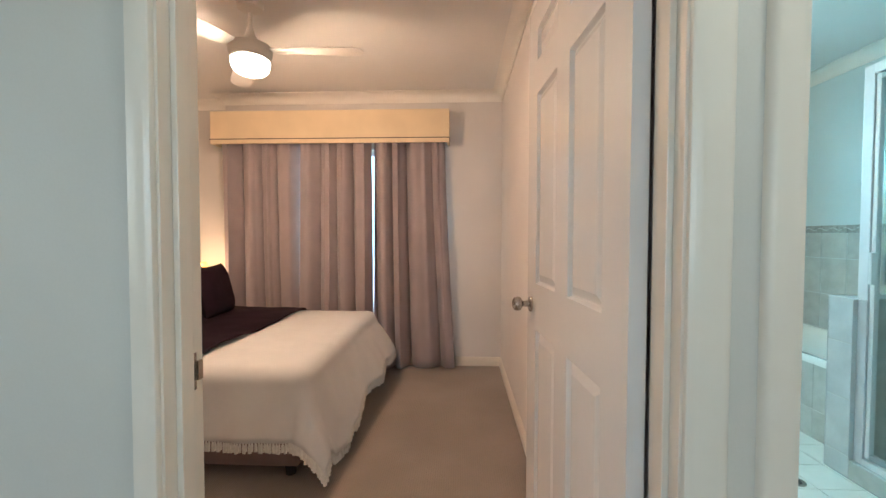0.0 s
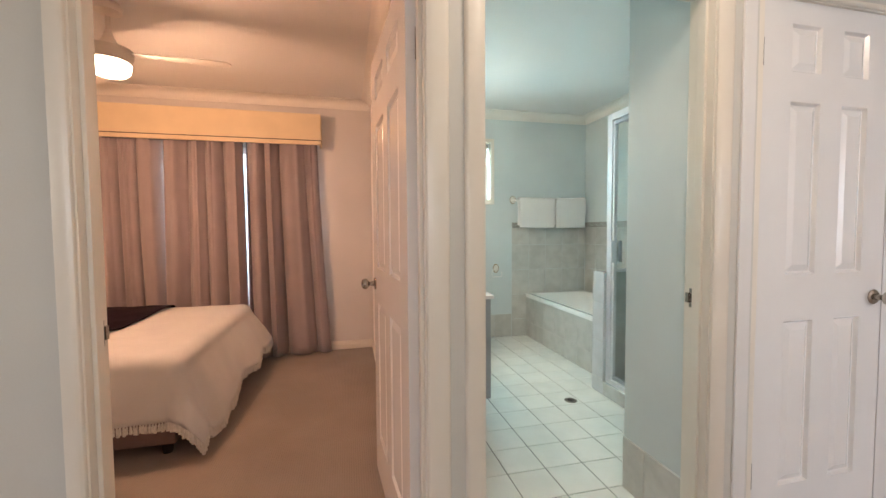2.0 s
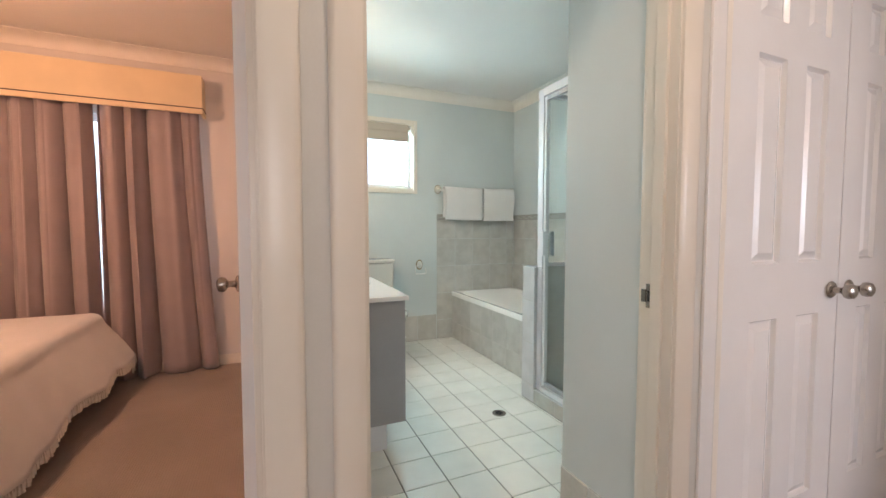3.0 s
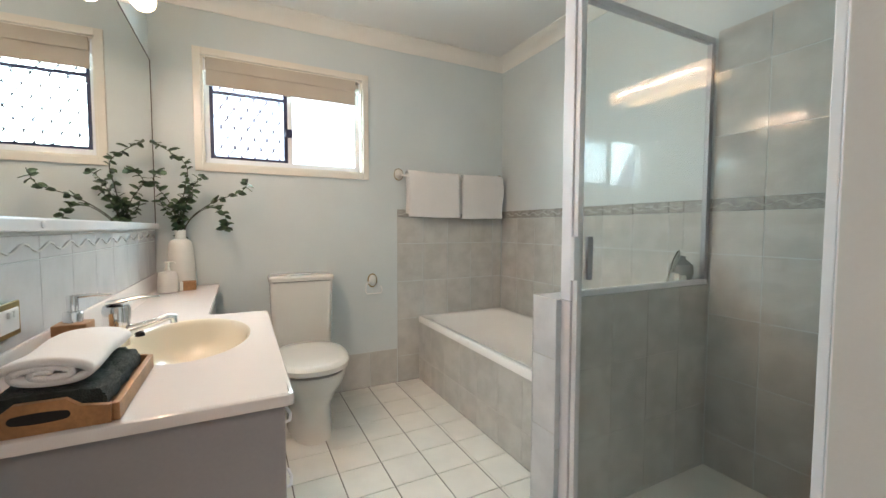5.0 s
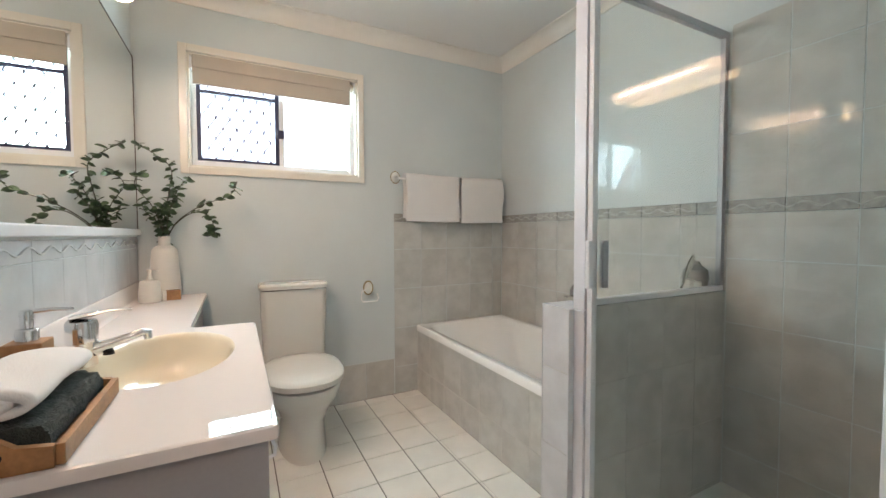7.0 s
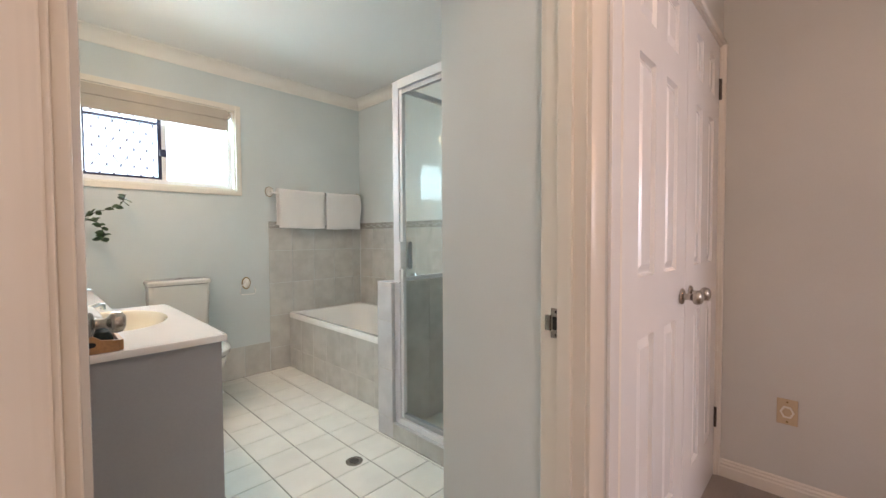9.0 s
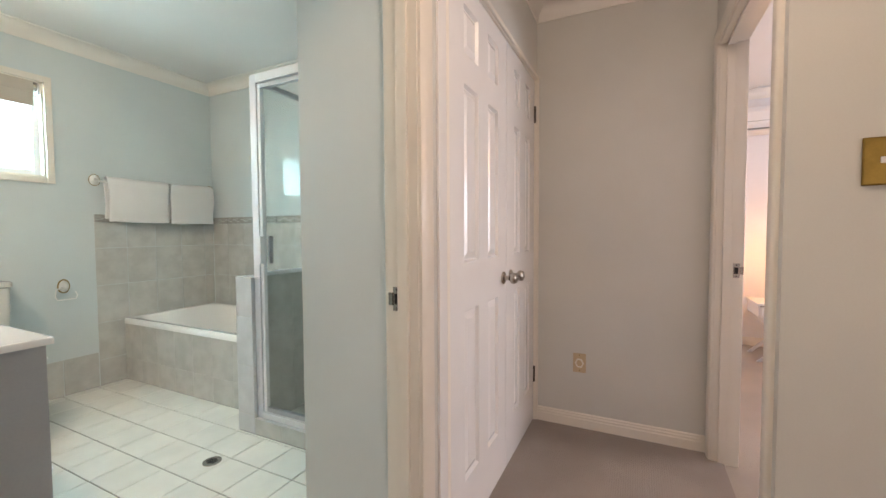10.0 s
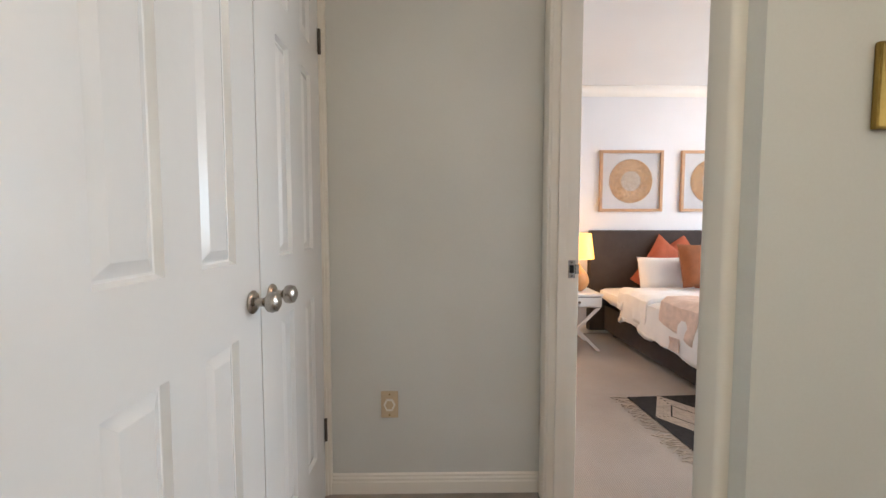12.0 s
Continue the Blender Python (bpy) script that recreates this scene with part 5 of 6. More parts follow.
part("top_board", boxed(PX0 + 0.0205, PX1 - 0.0205, PY + 0.0205, 5.098, 2.408, 2.428), M_PELM, pel)
part("piping", boxed(PX0 - 0.003, PX1 + 0.003, PY - 0.004, PY + 0.0, 2.165, 2.172), M_PIPE, pel, "dark piping")
part("piping", boxed(PX1, PX1 + 0.004, PY, 5.09, 2.165, 2.172), M_PIPE, pel, "dark piping")


def curtain(x0t, x1t, x0b, x1b, folds, seed, label):
    """A hanging curtain: one sheet in uneven folds, looser at the floor."""
    rnd = random.Random(seed)
    ob = thing("curtain", label, "curtain", group="curtains at the window")
    bm = bmesh.new()
    nu, nv = folds * 22, 26
    ph = [rnd.uniform(-0.8, 0.8) for _ in range(folds + 2)]
    am = [rnd.uniform(0.35, 1.35) for _ in range(folds + 2)]
    rows = []
    for j in range(nv + 1):
        f = j / nv
        z = 2.20 - (2.185) * f
        row = []
        for i in range(nu + 1):
            u = i / nu
            k = folds * (u + 0.055 * math.sin(u * 9 + seed) * min(1, u * 6, (1 - u) * 6))
            c = int(min(k, folds - 1e-6))
            loc = k - c
            amp = am[c] * (1 - loc) + am[c + 1] * loc
            p = ph[c] * (1 - loc) + ph[c + 1] * loc
            x = x0t + (x1t - x0t) * u + ((x0b - x0t) + (x1b - x1t - x0b + x0t) * u) * f ** 1.4
            w = 1.3 - 2.2 * abs(math.sin(math.pi * k + p * (0.3 + 0.5 * f))) ** 0.65
            depth = 0.070 * amp * (0.75 + 0.5 * f)
            y = 5.005 + depth * w + 0.009 * math.sin(2 * math.pi * k * 2.6 + seed) * (1 - 0.5 * f) + 0.010 * f * math.sin(u * 5 + seed)
            x += 0.012 * amp * math.cos(2 * math.pi * k * 2 + p) * 0.6
            row.append(bm.verts.new((x, y, z)))
        rows.append(row)
    for a, b in zip(rows, rows[1:]):
        for i in range(nu):
            bm.faces.new((a[i], a[i + 1], b[i + 1], b[i]))
    o = part("cloth", bm, M_CURT, ob, "", True)
    sol = o.modifiers.new("thick", "SOLIDIFY")
    sol.thickness = 0.003
    part("heading_tape", boxed(x0t, x1t, 4.99, 5.02, 2.201, 2.23), M_CURT, ob)
    return ob


curtain(-1.24, -0.497, -1.22, -0.450, 4, 1, "mauve grey lined curtain hanging to the floor")
curtain(-0.472, 0.208, -0.49, 0.228, 4, 2, "mauve grey lined curtain hanging to the floor")
curtain(0.226, 0.905, 0.220, 1.010, 4, 4, "mauve grey lined curtain flaring out at its hem")
part_rail = thing("curtain_track", "white curtain track behind the pelmet", "curtain track")
part("track", boxed(-1.25, 0.92, 4.985, 5.03, 2.232, 2.25), M_ALU, part_rail)

# bed
bed = thing("bed", "mauve upholstered bed base with a mattress and headboard", "bed")
part("base", boxed(-1.60, 0.235, 3.20, 4.80, 0.075, 0.30, 0.012), M_BASE1, bed)
part("mattress", boxed(-1.60, 0.245, 3.21, 4.80, 0.302, 0.555, 0.05), M_LINEN, bed, "", True)
part("headboard", boxed(-1.72, -1.605, 3.15, 4.90, 0.05, 1.10, 0.03), M_BASE1, bed)
for x, y in ((0.17, 3.27), (0.17, 4.72), (-1.5, 3.27), (-1.5, 4.72)):
    part("leg", lathe([(0.026, 0), (0.032, 0.072)], 12, None, pose(x, y, 0.002)), M_BLACK, bed)


def drape(name, label, category, x0, x1, y0, y1, bx, by0, by1, ztop, mat, hang_y0, seed, thick, foot=True, fl=0.42, r=0.07, fine=0.03, wrinkle=0.004):
    """A cloth laid over the bed top (x up to bx, y from by0 to by1) that falls over the edges; corners hang in a cone."""
    ob = thing(name, label, category)
    bm = bmesh.new()
    nu, nv = int((x1 - x0) / fine), int((y1 - y0) / fine)
    rows = []
    hem = {}
    for j in range(nv + 1):
        v = y0 + (y1 - y0) * j / nv
        row = []
        for i in range(nu + 1):
            u = x0 + (x1 - x0) * i / nu
            ou = max(0, u - bx) * ((0.86 + 0.14 * min(1.0, max(0.0, (v - by0 + 0.05) / 0.2))) - 0.20 * min(1.0, max(0.0, (v - by0 - 0.05) / 0.5)) - 0.05 * math.sin(max(0.0, v - by0) * 6.5) ** 2)
            ov = by0 - v if v < by0 else (v - by1 if v > by1 else 0.0)
            sv = -1 if v < by0 else 1
            px, py = min(u, bx), min(max(v, by0), by1)
            L = math.hypot(ou, ov)
            if ou > 0 and ov > 0:
                a5, b5 = ou / 0.58, ov / 0.40
                L *= (a5 ** 3 + b5 ** 3) ** (1 / 3) / math.hypot(a5, b5)
            z = ztop
            if L > 0:
                full = math.hypot(ou, ov)
                dx, dy = ou / full, sv * ov / full
                quarter = r * math.pi / 2
                if L < quarter:
                    out, down = r * math.sin(L / r), r * (1 - math.cos(L / r))
                else:
                    e = L - quarter
                    corner = 2 * dx * abs(dy)
                    tt = min(1.0, max(0.0, (v - by0) / 1.1))
                    lean = fl * (0.45 + 0.25 * corner) + 0.30 * dx ** 2 * (0.35 + 0.65 * tt)
                    out, down = r + e * lean, r + e * math.sqrt(max(0.1, 1 - lean ** 2))
                    s = (u if ov > ou else v)
                    out += 0.011 * math.sin(s * 9 + seed) * min(1, e * 5) + 0.004 * math.sin(s * 31 + 2 * seed) * min(1, e * 6)
                px, py, z = px + dx * out, py + dy * out, z - down
            z += wrinkle * noise.noise(Vector((u * 5, v * 5, seed))) + wrinkle * 1.5 * noise.noise(Vector((u * 1.7, v * 1.7, seed + 5)))
            z = max(z, 0.012)
            vert = bm.verts.new((px, py, z))
            row.append(vert)
        rows.append(row)
    for a, b in zip(rows, rows[1:]):
        for i in range(nu):
            bm.faces.new((a[i], a[i + 1], b[i + 1], b[i]))
    edge = [r_[-1].co.copy() for r_ in rows], [v.co.copy() for v in rows[0]], [v.co.copy() for v in rows[-1]]
    o = part("cloth", bm, mat, ob, "", True)
    sol = o.modifiers.new("thick", "SOLIDIFY")
    sol.thickness, sol.offset = thick, 1
    return ob, edge


cover, hems = drape("bed_cover", "cream cotton bed cover with tasselled hems", "bed cover", -1.55, 0.22 + 0.58, 3.255 - 0.385, 4.790 + 0.42, 0.22, 3.255, 4.790, 0.575, M_COVER, 0.42, 1.3, 0.008)
bm = bmesh.new()
rnd = random.Random(4)
for hem in hems[:2]:
    pts = hem
    for a, b in zip(pts, pts[1:]):
        d = b - a
        for f in (0.25, 0.75):
            p = a.lerp(b, f)
            if p.x < -0.9:
                continue
            sway = Vector((rnd.uniform(-0.006, 0.006), rnd.uniform(-0.006, 0.006), 0))
            ln = min(rnd.uniform(0.042, 0.055), max(0.012, p.z - 0.004))
            tube([p + Vector((0, 0, 0.004)), p + sway * 0.4 - Vector((0, 0, ln * 0.35)), p + sway - Vector((0, 0, ln))], [0.0035, 0.007, 0.009], 5, bm)
fr = part("tassel_fringe", bm, M_FRINGE, cover, "cream cotton tassels")
fr["kind"] = "stuff"
dark, _ = drape("throw_blanket", "plum black velvet throw spread across the bed", "throw", -1.15, -0.36, 3.255 - 0.34, 4.775 + 0.33, 5.0, 3.235, 4.795, 0.604, M_PLUM, 0.34, 7.7, 0.008, wrinkle=0.014)


def cushion(name, label, place, rx, ry, rz, w, h, t, mat, category="cushion", group=""):
    """A square cushion, plump in the middle with pulled corners."""
    ob = thing(name, label, category, group=group)
    ob.matrix_basis = pose(*place, rx, ry, rz)
    n = 16
    bm = bmesh.new()
    for side in (1, -1):
        g = []
        for j in range(n + 1):
            row = []
            for i in range(n + 1):
                a, b = 2 * i / n - 1, 2 * j / n - 1
                pull = 1 - 0.07 * (1 - abs(a) ** 2) * abs(b) ** 6 - 0.0
                pull2 = 1 - 0.07 * (1 - abs(b) ** 2) * abs(a) ** 6
                puff = ((1 - a ** 4) * (1 - b ** 4)) ** 0.55
                row.append(bm.verts.new((a * w / 2 * pull2, side * t / 2 * puff + 0.004 * noise.noise(Vector((a * 3, b * 3, side + w * 9))), (b * pull + 1) * h / 2)))
            g.append(row)
        for p, q in zip(g, g[1:]):
            for i in range(n):
                bm.faces.new((p[i], p[i + 1], q[i + 1], q[i]))
    bmesh.ops.remove_doubles(bm, verts=bm.verts, dist=0.0015)
    part("cover", bm, mat, ob, "", True)
    return ob


cushion("cushion", "plum black velvet square cushion leaning on pillows", (-0.93, 4.46, 0.60), -14, 0, 96, 0.45, 0.43, 0.16, M_PLUM, group="dark cushions on the bed")
cushion("cushion", "plum black velvet square cushion leaning on pillows", (-0.80, 3.62, 0.60), -14, 0, 90, 0.45, 0.43, 0.16, M_PLUM, group="dark cushions on the bed")
for y in (3.6, 4.45):
    cushion("pillow", "cream cotton pillow propped against the headboard", (-1.17, y, 0.60), -20, 0, 92, 0.66, 0.46, 0.17, M_COVER, "pillow", "pillows on the guest bed")
ns1 = thing("bedside_table", "small white bedside table beside the bed", "bedside table", (-1.52, 5.02, 0))
part("top", boxed(-0.2, 0.2, -0.17, 0.17, 0.50, 0.525, 0.004), M_WHITE, ns1)
for x in (-0.17, 0.17):
    for y in (-0.14, 0.14):
        part("leg", boxed(x - 0.018, x + 0.018, y - 0.018, y + 0.018, 0, 0.4995), M_WHITE, ns1)
bl = thing("table_lamp", "lit table lamp with a warm white shade", "lamp", (-1.52, 5.02, 0.526))
part("base", lathe([(0.06, 0), (0.065, 0.01), (0.05, 0.10), (0.015, 0.20), (0.012, 0.28)], 20), M_CERAM, bl, "", True)
sh = part("shade", lathe([(0.12, 0.27), (0.09, 0.47)], 28), M_SHADE, bl, "lit fabric shade", True)
sh.visible_shadow = False

# ---------------------------------------------------------------- main bedroom
bed2 = thing("bed", "charcoal upholstered bed with a buttoned headboard", "bed")
BX0, BX1, BY0, BY1 = 4.55, 6.50, -2.02, -0.365
part("base", boxed(BX0, BX1, BY0, BY1, 0.06, 0.33, 0.02), M_HEADB, bed2)
part("mattress", boxed(BX0 + 0.02, BX1 - 0.002, BY0 + 0.03, BY1 - 0.03, 0.332, 0.50, 0.05), M_LINEN, bed2, "", True)
part("headboard", boxed(6.502, 6.595, -2.22, -0.205, 0.05, 1.125, 0.018), M_HEADB, bed2)
for y in (-0.55, -0.95, -1.35, -1.75):
    for z in (0.72, 0.95):
        part("button", lathe([(0.014, 0), (0.010, 0.006), (0.003, 0.008)], 10, None, axes((0, 1, 0), (0, 0, 1), (-1, 0, 0), (6.501, y, z))), M_HEADB, bed2)
for x, y in ((4.62, -0.47), (4.62, -1.95), (6.42, -0.47), (6.42, -1.95)):
    part("leg", boxed(x - 0.03, x + 0.03, y - 0.03, y + 0.03, 0.001, 0.058), M_BLACK, bed2)


def side_drape(name, label, category, x0, x1, w_top, hang, z, mat, seed, thick, slant=0.0, wr=0.018, y_edge=BY1):
    """A soft cover over the bed's near edge: lies on top and falls hang metres down the side."""
    ob = thing(name, label, category)
    bm = bmesh.new()
    r = 0.06
    nu, nv = 34, 30
    rows = []
    for j in range(nv + 1):
        s = -w_top + (w_top + hang) * j / nv
        row = []
        for i in range(nu + 1):
            f = i / nu
            x = x0 + (x1 - x0) * f + slant * max(0, s)
            puff = wr * noise.noise(Vector((x * 4, s * 4, seed))) + wr * 0.5 * noise.noise(Vector((x * 11, s * 9, seed)))
            hv = hang * (0.72 + 0.28 * (1 - f)) if slant >= 0 else hang
            ss = min(s, hv)
            if ss < 0:
                p = (x, y_edge + ss, z + puff)
            elif ss < r * math.pi / 2:
                p = (x, y_edge + r * math.sin(ss / r) + puff * 0.4, z - r * (1 - math.cos(ss / r)) + puff)
            else:
                e = ss - r * math.pi / 2
                p = (x, y_edge + r + 0.05 * e + puff * 0.9 + 0.015 * math.sin(x * 19 + seed) * e * 3, z - r - e)
            row.append(bm.verts.new(p))
        rows.append(row)
    for a, b in zip(rows, rows[1:]):
        for i in range(nu):
            bm.faces.new((a[i], a[i + 1], b[i + 1], b[i]))
    o = part("cloth", bm, mat, ob, "", True)
    sol = o.modifiers.new("thick", "SOLIDIFY")
    sol.thickness, sol.offset = thick, 1
    return ob


side_drape("fitted_sheet", "smooth cream sheet at the head of the bed", "sheet", 5.95, 6.49, 1.5, 0.16, 0.506, M_LINEN, 3, 0.004, wr=0.004)
side_drape("quilt", "plump white quilt folded back over the bed", "quilt", 4.57, 5.98, 1.5, 0.36, 0.535, M_LINEN, 8, 0.035, wr=0.03)
side_drape("quilt_fold", "turned down end of the white quilt", "quilt", 5.55, 6.06, 1.5, 0.30, 0.578, M_LINEN, 12, 0.05, wr=0.03)
th = side_drape("throw_blanket", "blush woven throw with tassels lying across the bed", "throw", 4.90, 5.34, 1.5, 0.30, 0.622, M_BLUSH, 21, 0.012, wr=0.02)
bm = bmesh.new()
for k in range(7):
    tube([(5.06 + 0.012 * k, BY1 + 0.075 + 0.004 * k, 0.37), (5.05 + 0.014 * k, BY1 + 0.085, 0.33), (5.045 + 0.016 * k, BY1 + 0.09, 0.275)], [0.004, 0.009, 0.010], 5, bm)
part("tassel", bm, M_BLUSH, th, "blush yarn tassel")
cushion("pillow", "white linen pillow standing on the bed", (6.16, -0.85, 0.505), -14, 0, -88, 0.56, 0.37, 0.2, M_LINEN, "pillow", "pillows on the main bed")
cushion("pillow", "white linen pillow standing on the bed", (6.16, -1.50, 0.515), -14, 0, -90, 0.62, 0.43, 0.2, M_LINEN, "pillow", "pillows on the main bed")
cushion("cushion", "rust linen square cushion leaning on the headboard", (6.36, -0.80, 0.44), -12, 38, -90, 0.60, 0.60, 0.16, M_RUST, "cushion", "rust cushions")
cushion("cushion", "rust linen square cushion leaning on the headboard", (6.40, -1.26, 0.46), -12, -32, -90, 0.58, 0.58, 0.16, M_RUST, "cushion", "rust cushions")
cushion("cushion", "rust linen square cushion leaning on the headboard", (6.38, -1.70, 0.52), -12, 4, -90, 0.58, 0.58, 0.16, M_RUST, "cushion", "rust cushions")
cushion("cushion", "tan brown square cushion in front of white pillows", (5.92, -1.09, 0.60), -16, 0, -88, 0.50, 0.42, 0.16, M_RUST2, "cushion", "tan cushions")

ns = thing("bedside_table", "white bedside table with crossed legs and a drawer", "bedside table", (5.93, -0.115, 0))
NW, ND, NH = 0.46, 0.42, 0.54
part("top", boxed(0, ND, 0, NW, NH - 0.022, NH, 0.003), M_WHITE, ns)
part("carcass", boxed(0.012, ND - 0.01, 0.01, NW - 0.01, NH - 0.125, NH - 0.0225, 0.002), M_WHITE, ns)
dr = part("drawer_front", boxed(-0.004, 0.0115, 0.03, NW - 0.03, NH - 0.115, NH - 0.030, 0.002), M_WHITE, ns)
# black strip gives the drawer gap its shade by colour
part("gap", boxed(0.004, 0.0118, 0.022, NW - 0.022, NH - 0.0295, NH - 0.0232), M_BLACK, ns, "black strip painted as the shade above the drawer")
part("drawer_knob", lathe([(0.006, 0), (0.006, 0.010), (0.013, 0.016), (0.011, 0.024)], 14, None, axes((0, 1, 0), (0, 0, 1), (-1, 0, 0), (-0.004, NW / 2, NH - 0.072))), M_NICKEL, dr, "nickel drawer knob", True)
for x in (0.03, ND - 0.045):
    for s in (1, -1):
        m = axes((1, 0, 0), (0, s * (NW - 0.06), 0.41 - 0.012), (0, 0, 1), (x + (0.012 if s < 0 else -0.012), NW / 2 - s * (NW - 0.06) / 2, 0.004))
        bm = bmesh.new()
        vs = []
        for v in (0, 1):
            c = m @ Vector((0, v, 0))
            vs.append([(c.x - 0.011, c.y - 0.017, c.z), (c.x + 0.011, c.y - 0.017, c.z), (c.x + 0.011, c.y + 0.017, c.z), (c.x - 0.011, c.y + 0.017, c.z)])
        part("leg", loft(vs, bm), M_WHITE, ns)
part("stretcher", boxed(0.06, ND - 0.07, NW / 2 - 0.012, NW / 2 + 0.012, 0.195, 0.22, 0.003), M_WHITE, ns)
lamp2 = thing("table_lamp", "lit table lamp with a terracotta base and yellow shade", "lamp", (6.15, 0.060, NH + 0.001))
part("base", lathe([(0.055, 0), (0.062, 0.006), (0.10, 0.05), (0.115, 0.10), (0.10, 0.16), (0.06, 0.21), (0.03, 0.25), (0.018, 0.28)], 26), M_TERRA, lamp2, "", True)
part("neck", lathe([(0.016, 0.28), (0.016, 0.31)], 12), M_BRASS, lamp2)
sh = part("shade", lathe([(0.155, 0.315), (0.157, 0.317), (0.125, 0.56), (0.123, 0.56)], 32), M_SHADE, lamp2, "lit fabric drum shade", True)
sh.visible_shadow = False
clock = thing("bedside_clock", "small round white clock on the bedside table", "clock", (6.02, 0.215, NH + 0.001))
part("case", lathe([(0.050, 0), (0.050, 0.03)], 24, None, axes((0, 1, 0), (0, 0, 1), (-1, 0, 0), (0, 0, 0.052))), M_WHITE, clock, "", True)
part("face", lathe([(0.036, 0.0302), (0.036, 0.032)], 24, None, axes((0, 1, 0), (0, 0, 1), (-1, 0, 0), (0, 0, 0.052))), M_PLATE, clock)


def picture(y0, y1, z0, z1, label):
    ob = thing("framed_picture", label, "picture", group="pictures over the bed")
    x = 6.598
    f = 0.03
    for a, b, c, e in ((y0, y0 + f, z0, z1), (y1 - f, y1, z0, z1), (y0 + f, y1 - f, z0, z0 + f), (y0 + f, y1 - f, z1 - f, z1)):
        part("frame", boxed(x - 0.035, x, a, b, c, e, 0.003), M_OAK, ob)
    part("mount", boxed(x - 0.012, x - 0.001, y0 + f, y1 - f, z0 + f, z1 - f), M_MAT, ob)
    yc, zc = (y0 + y1) / 2, (z0 + z1) / 2
    R = (y1 - y0) * 0.33
    for k in range(7):
        r0 = R * (0.52 + 0.48 * k / 6)
        pts = [(x - 0.015 - 0.001 * (k % 2), yc + r0 * math.cos(a), zc + r0 * math.sin(a)) for a in np.linspace(0, 2 * math.pi, 49)]
        part("woven_ring", tube(pts, R * 0.045, 6), M_JUTE, ob)
    bm = lathe([(R * 0.50, 0), (R * 0.50, 0.004)], 24, None, axes((0, 1, 0), (0, 0, 1), (-1, 0, 0), (x - 0.0125, yc, zc)))
    part("centre", bm, M_RUGW, ob)
    p = part("pane", boxed(x - 0.028, x - 0.026, y0 + f, y1 - f, z0 + f, z1 - f), M_PANE, ob)
    p.visible_shadow = False


picture(-0.995, -0.315, 1.325, 1.975, "oak framed round woven jute artwork behind glass")
picture(-1.875, -1.195, 1.325, 1.975, "oak framed round woven jute artwork behind glass")
ac = thing("air_conditioner", "white split air conditioner high on the wall", "air conditioner", (6.598, 0.0, 2.17))
part("casing", loft([[(-0.0, y, 0), (-0.16, y, 0.02), (-0.19, y, 0.08), (-0.19, y, 0.20), (-0.17, y, 0.25), (0.0, y, 0.25)] for y in (0.0, 0.85)]), M_WHITE, ac)
part("louvre", boxed(-0.185, -0.16, 0.03, 0.82, 0.028, 0.04), M_GREYV, ac, "grey outlet louvre")
part("seam", boxed(-0.1915, -0.19, 0.0, 0.85, 0.105, 0.109), M_GREYV, ac)

# patterned rug
rug = thing("rug", "black and cream geometric wool rug with long fringe", "rug")
RX0, RX1, RY0, RY1 = 3.78, 4.93, -1.75, 0.10
rug.matrix_basis = Matrix.Translation((4.93, 0.13, 0)) @ Matrix.Rotation(radians(3), 4, "Z") @ Matrix.Translation((-4.93, -0.10, 0))
part("weave", boxed(RX0, RX1, RY0, RY1, 0.001, 0.010), M_RUGB, rug)
bm = bmesh.new()
zt = 0.0105


def quad(pts):
    bm.faces.new([bm.verts.new((x, y, zt)) for x, y in pts])


def stripe(a, b, w):
    d = (Vector(b) - Vector(a)).normalized()
    nrm = Vector((-d.y, d.x)) * w / 2
    quad([Vector(a) + nrm, Vector(b) + nrm, Vector(b) - nrm, Vector(a) - nrm])


cell = (RX1 - RX0) / 2
for c in range(2):
    for k in range(5):
        cx, cy = RX0 + cell * (c + 0.5), RY1 - 0.03 - cell * 0.65 * (k + 0.5)
        hx, hy = cell * 0.5, cell * 0.325
        quad([(cx - hx * 0.46, cy), (cx, cy - hy * 0.46), (cx + hx * 0.46, cy), (cx, cy + hy * 0.46)])
        for s in (0.58, 0.71, 0.84, 0.97):
            p = [(cx - hx * s, cy), (cx, cy - hy * s), (cx + hx * s, cy), (cx, cy + hy * s)]
            for a, b in zip(p, p[1:] + p[:1]):
                stripe(a, b, 0.020)
part("pattern", bm, M_RUGW, rug, "cream diamond pattern")
bm = bmesh.new()
rnd = random.Random(9)
x = RX0
while x < RX1:
    tube([(x, RY1, 0.006), (x + rnd.uniform(-0.02, 0.02), RY1 + 0.05, 0.005), (x + rnd.uniform(-0.035, 0.035), RY1 + rnd.uniform(0.08, 0.12), 0.004)], [0.003, 0.004, 0.003], 4, bm)
    x += 0.016
o = part("fringe", bm, M_RUGW, rug, "cream knotted fringe")
o["kind"] = "stuff"

# ---------------------------------------------------------------- hall fittings
sw = thing("light_switch", "brass plate light switch with a white rocker", "light switch", (2.849, 0.778, 1.370))
part("plate", boxed(-0.009, 0, -0.041, 0.041, -0.060, 0.060, 0.004), M_BRASS, sw)
part("rocker", boxed(-0.014, -0.009, -0.009, 0.009, -0.006, 0.010, 0.002), M_WHITE, sw, "white rocker")
outl = thing("power_point", "cream plastic wall outlet above the skirting", "power point", (3.979, 1.630, 0.406))
part("plate", boxed(-0.008, 0, -0.037, 0.037, -0.058, 0.058, 0.003), M_PLATE, outl)
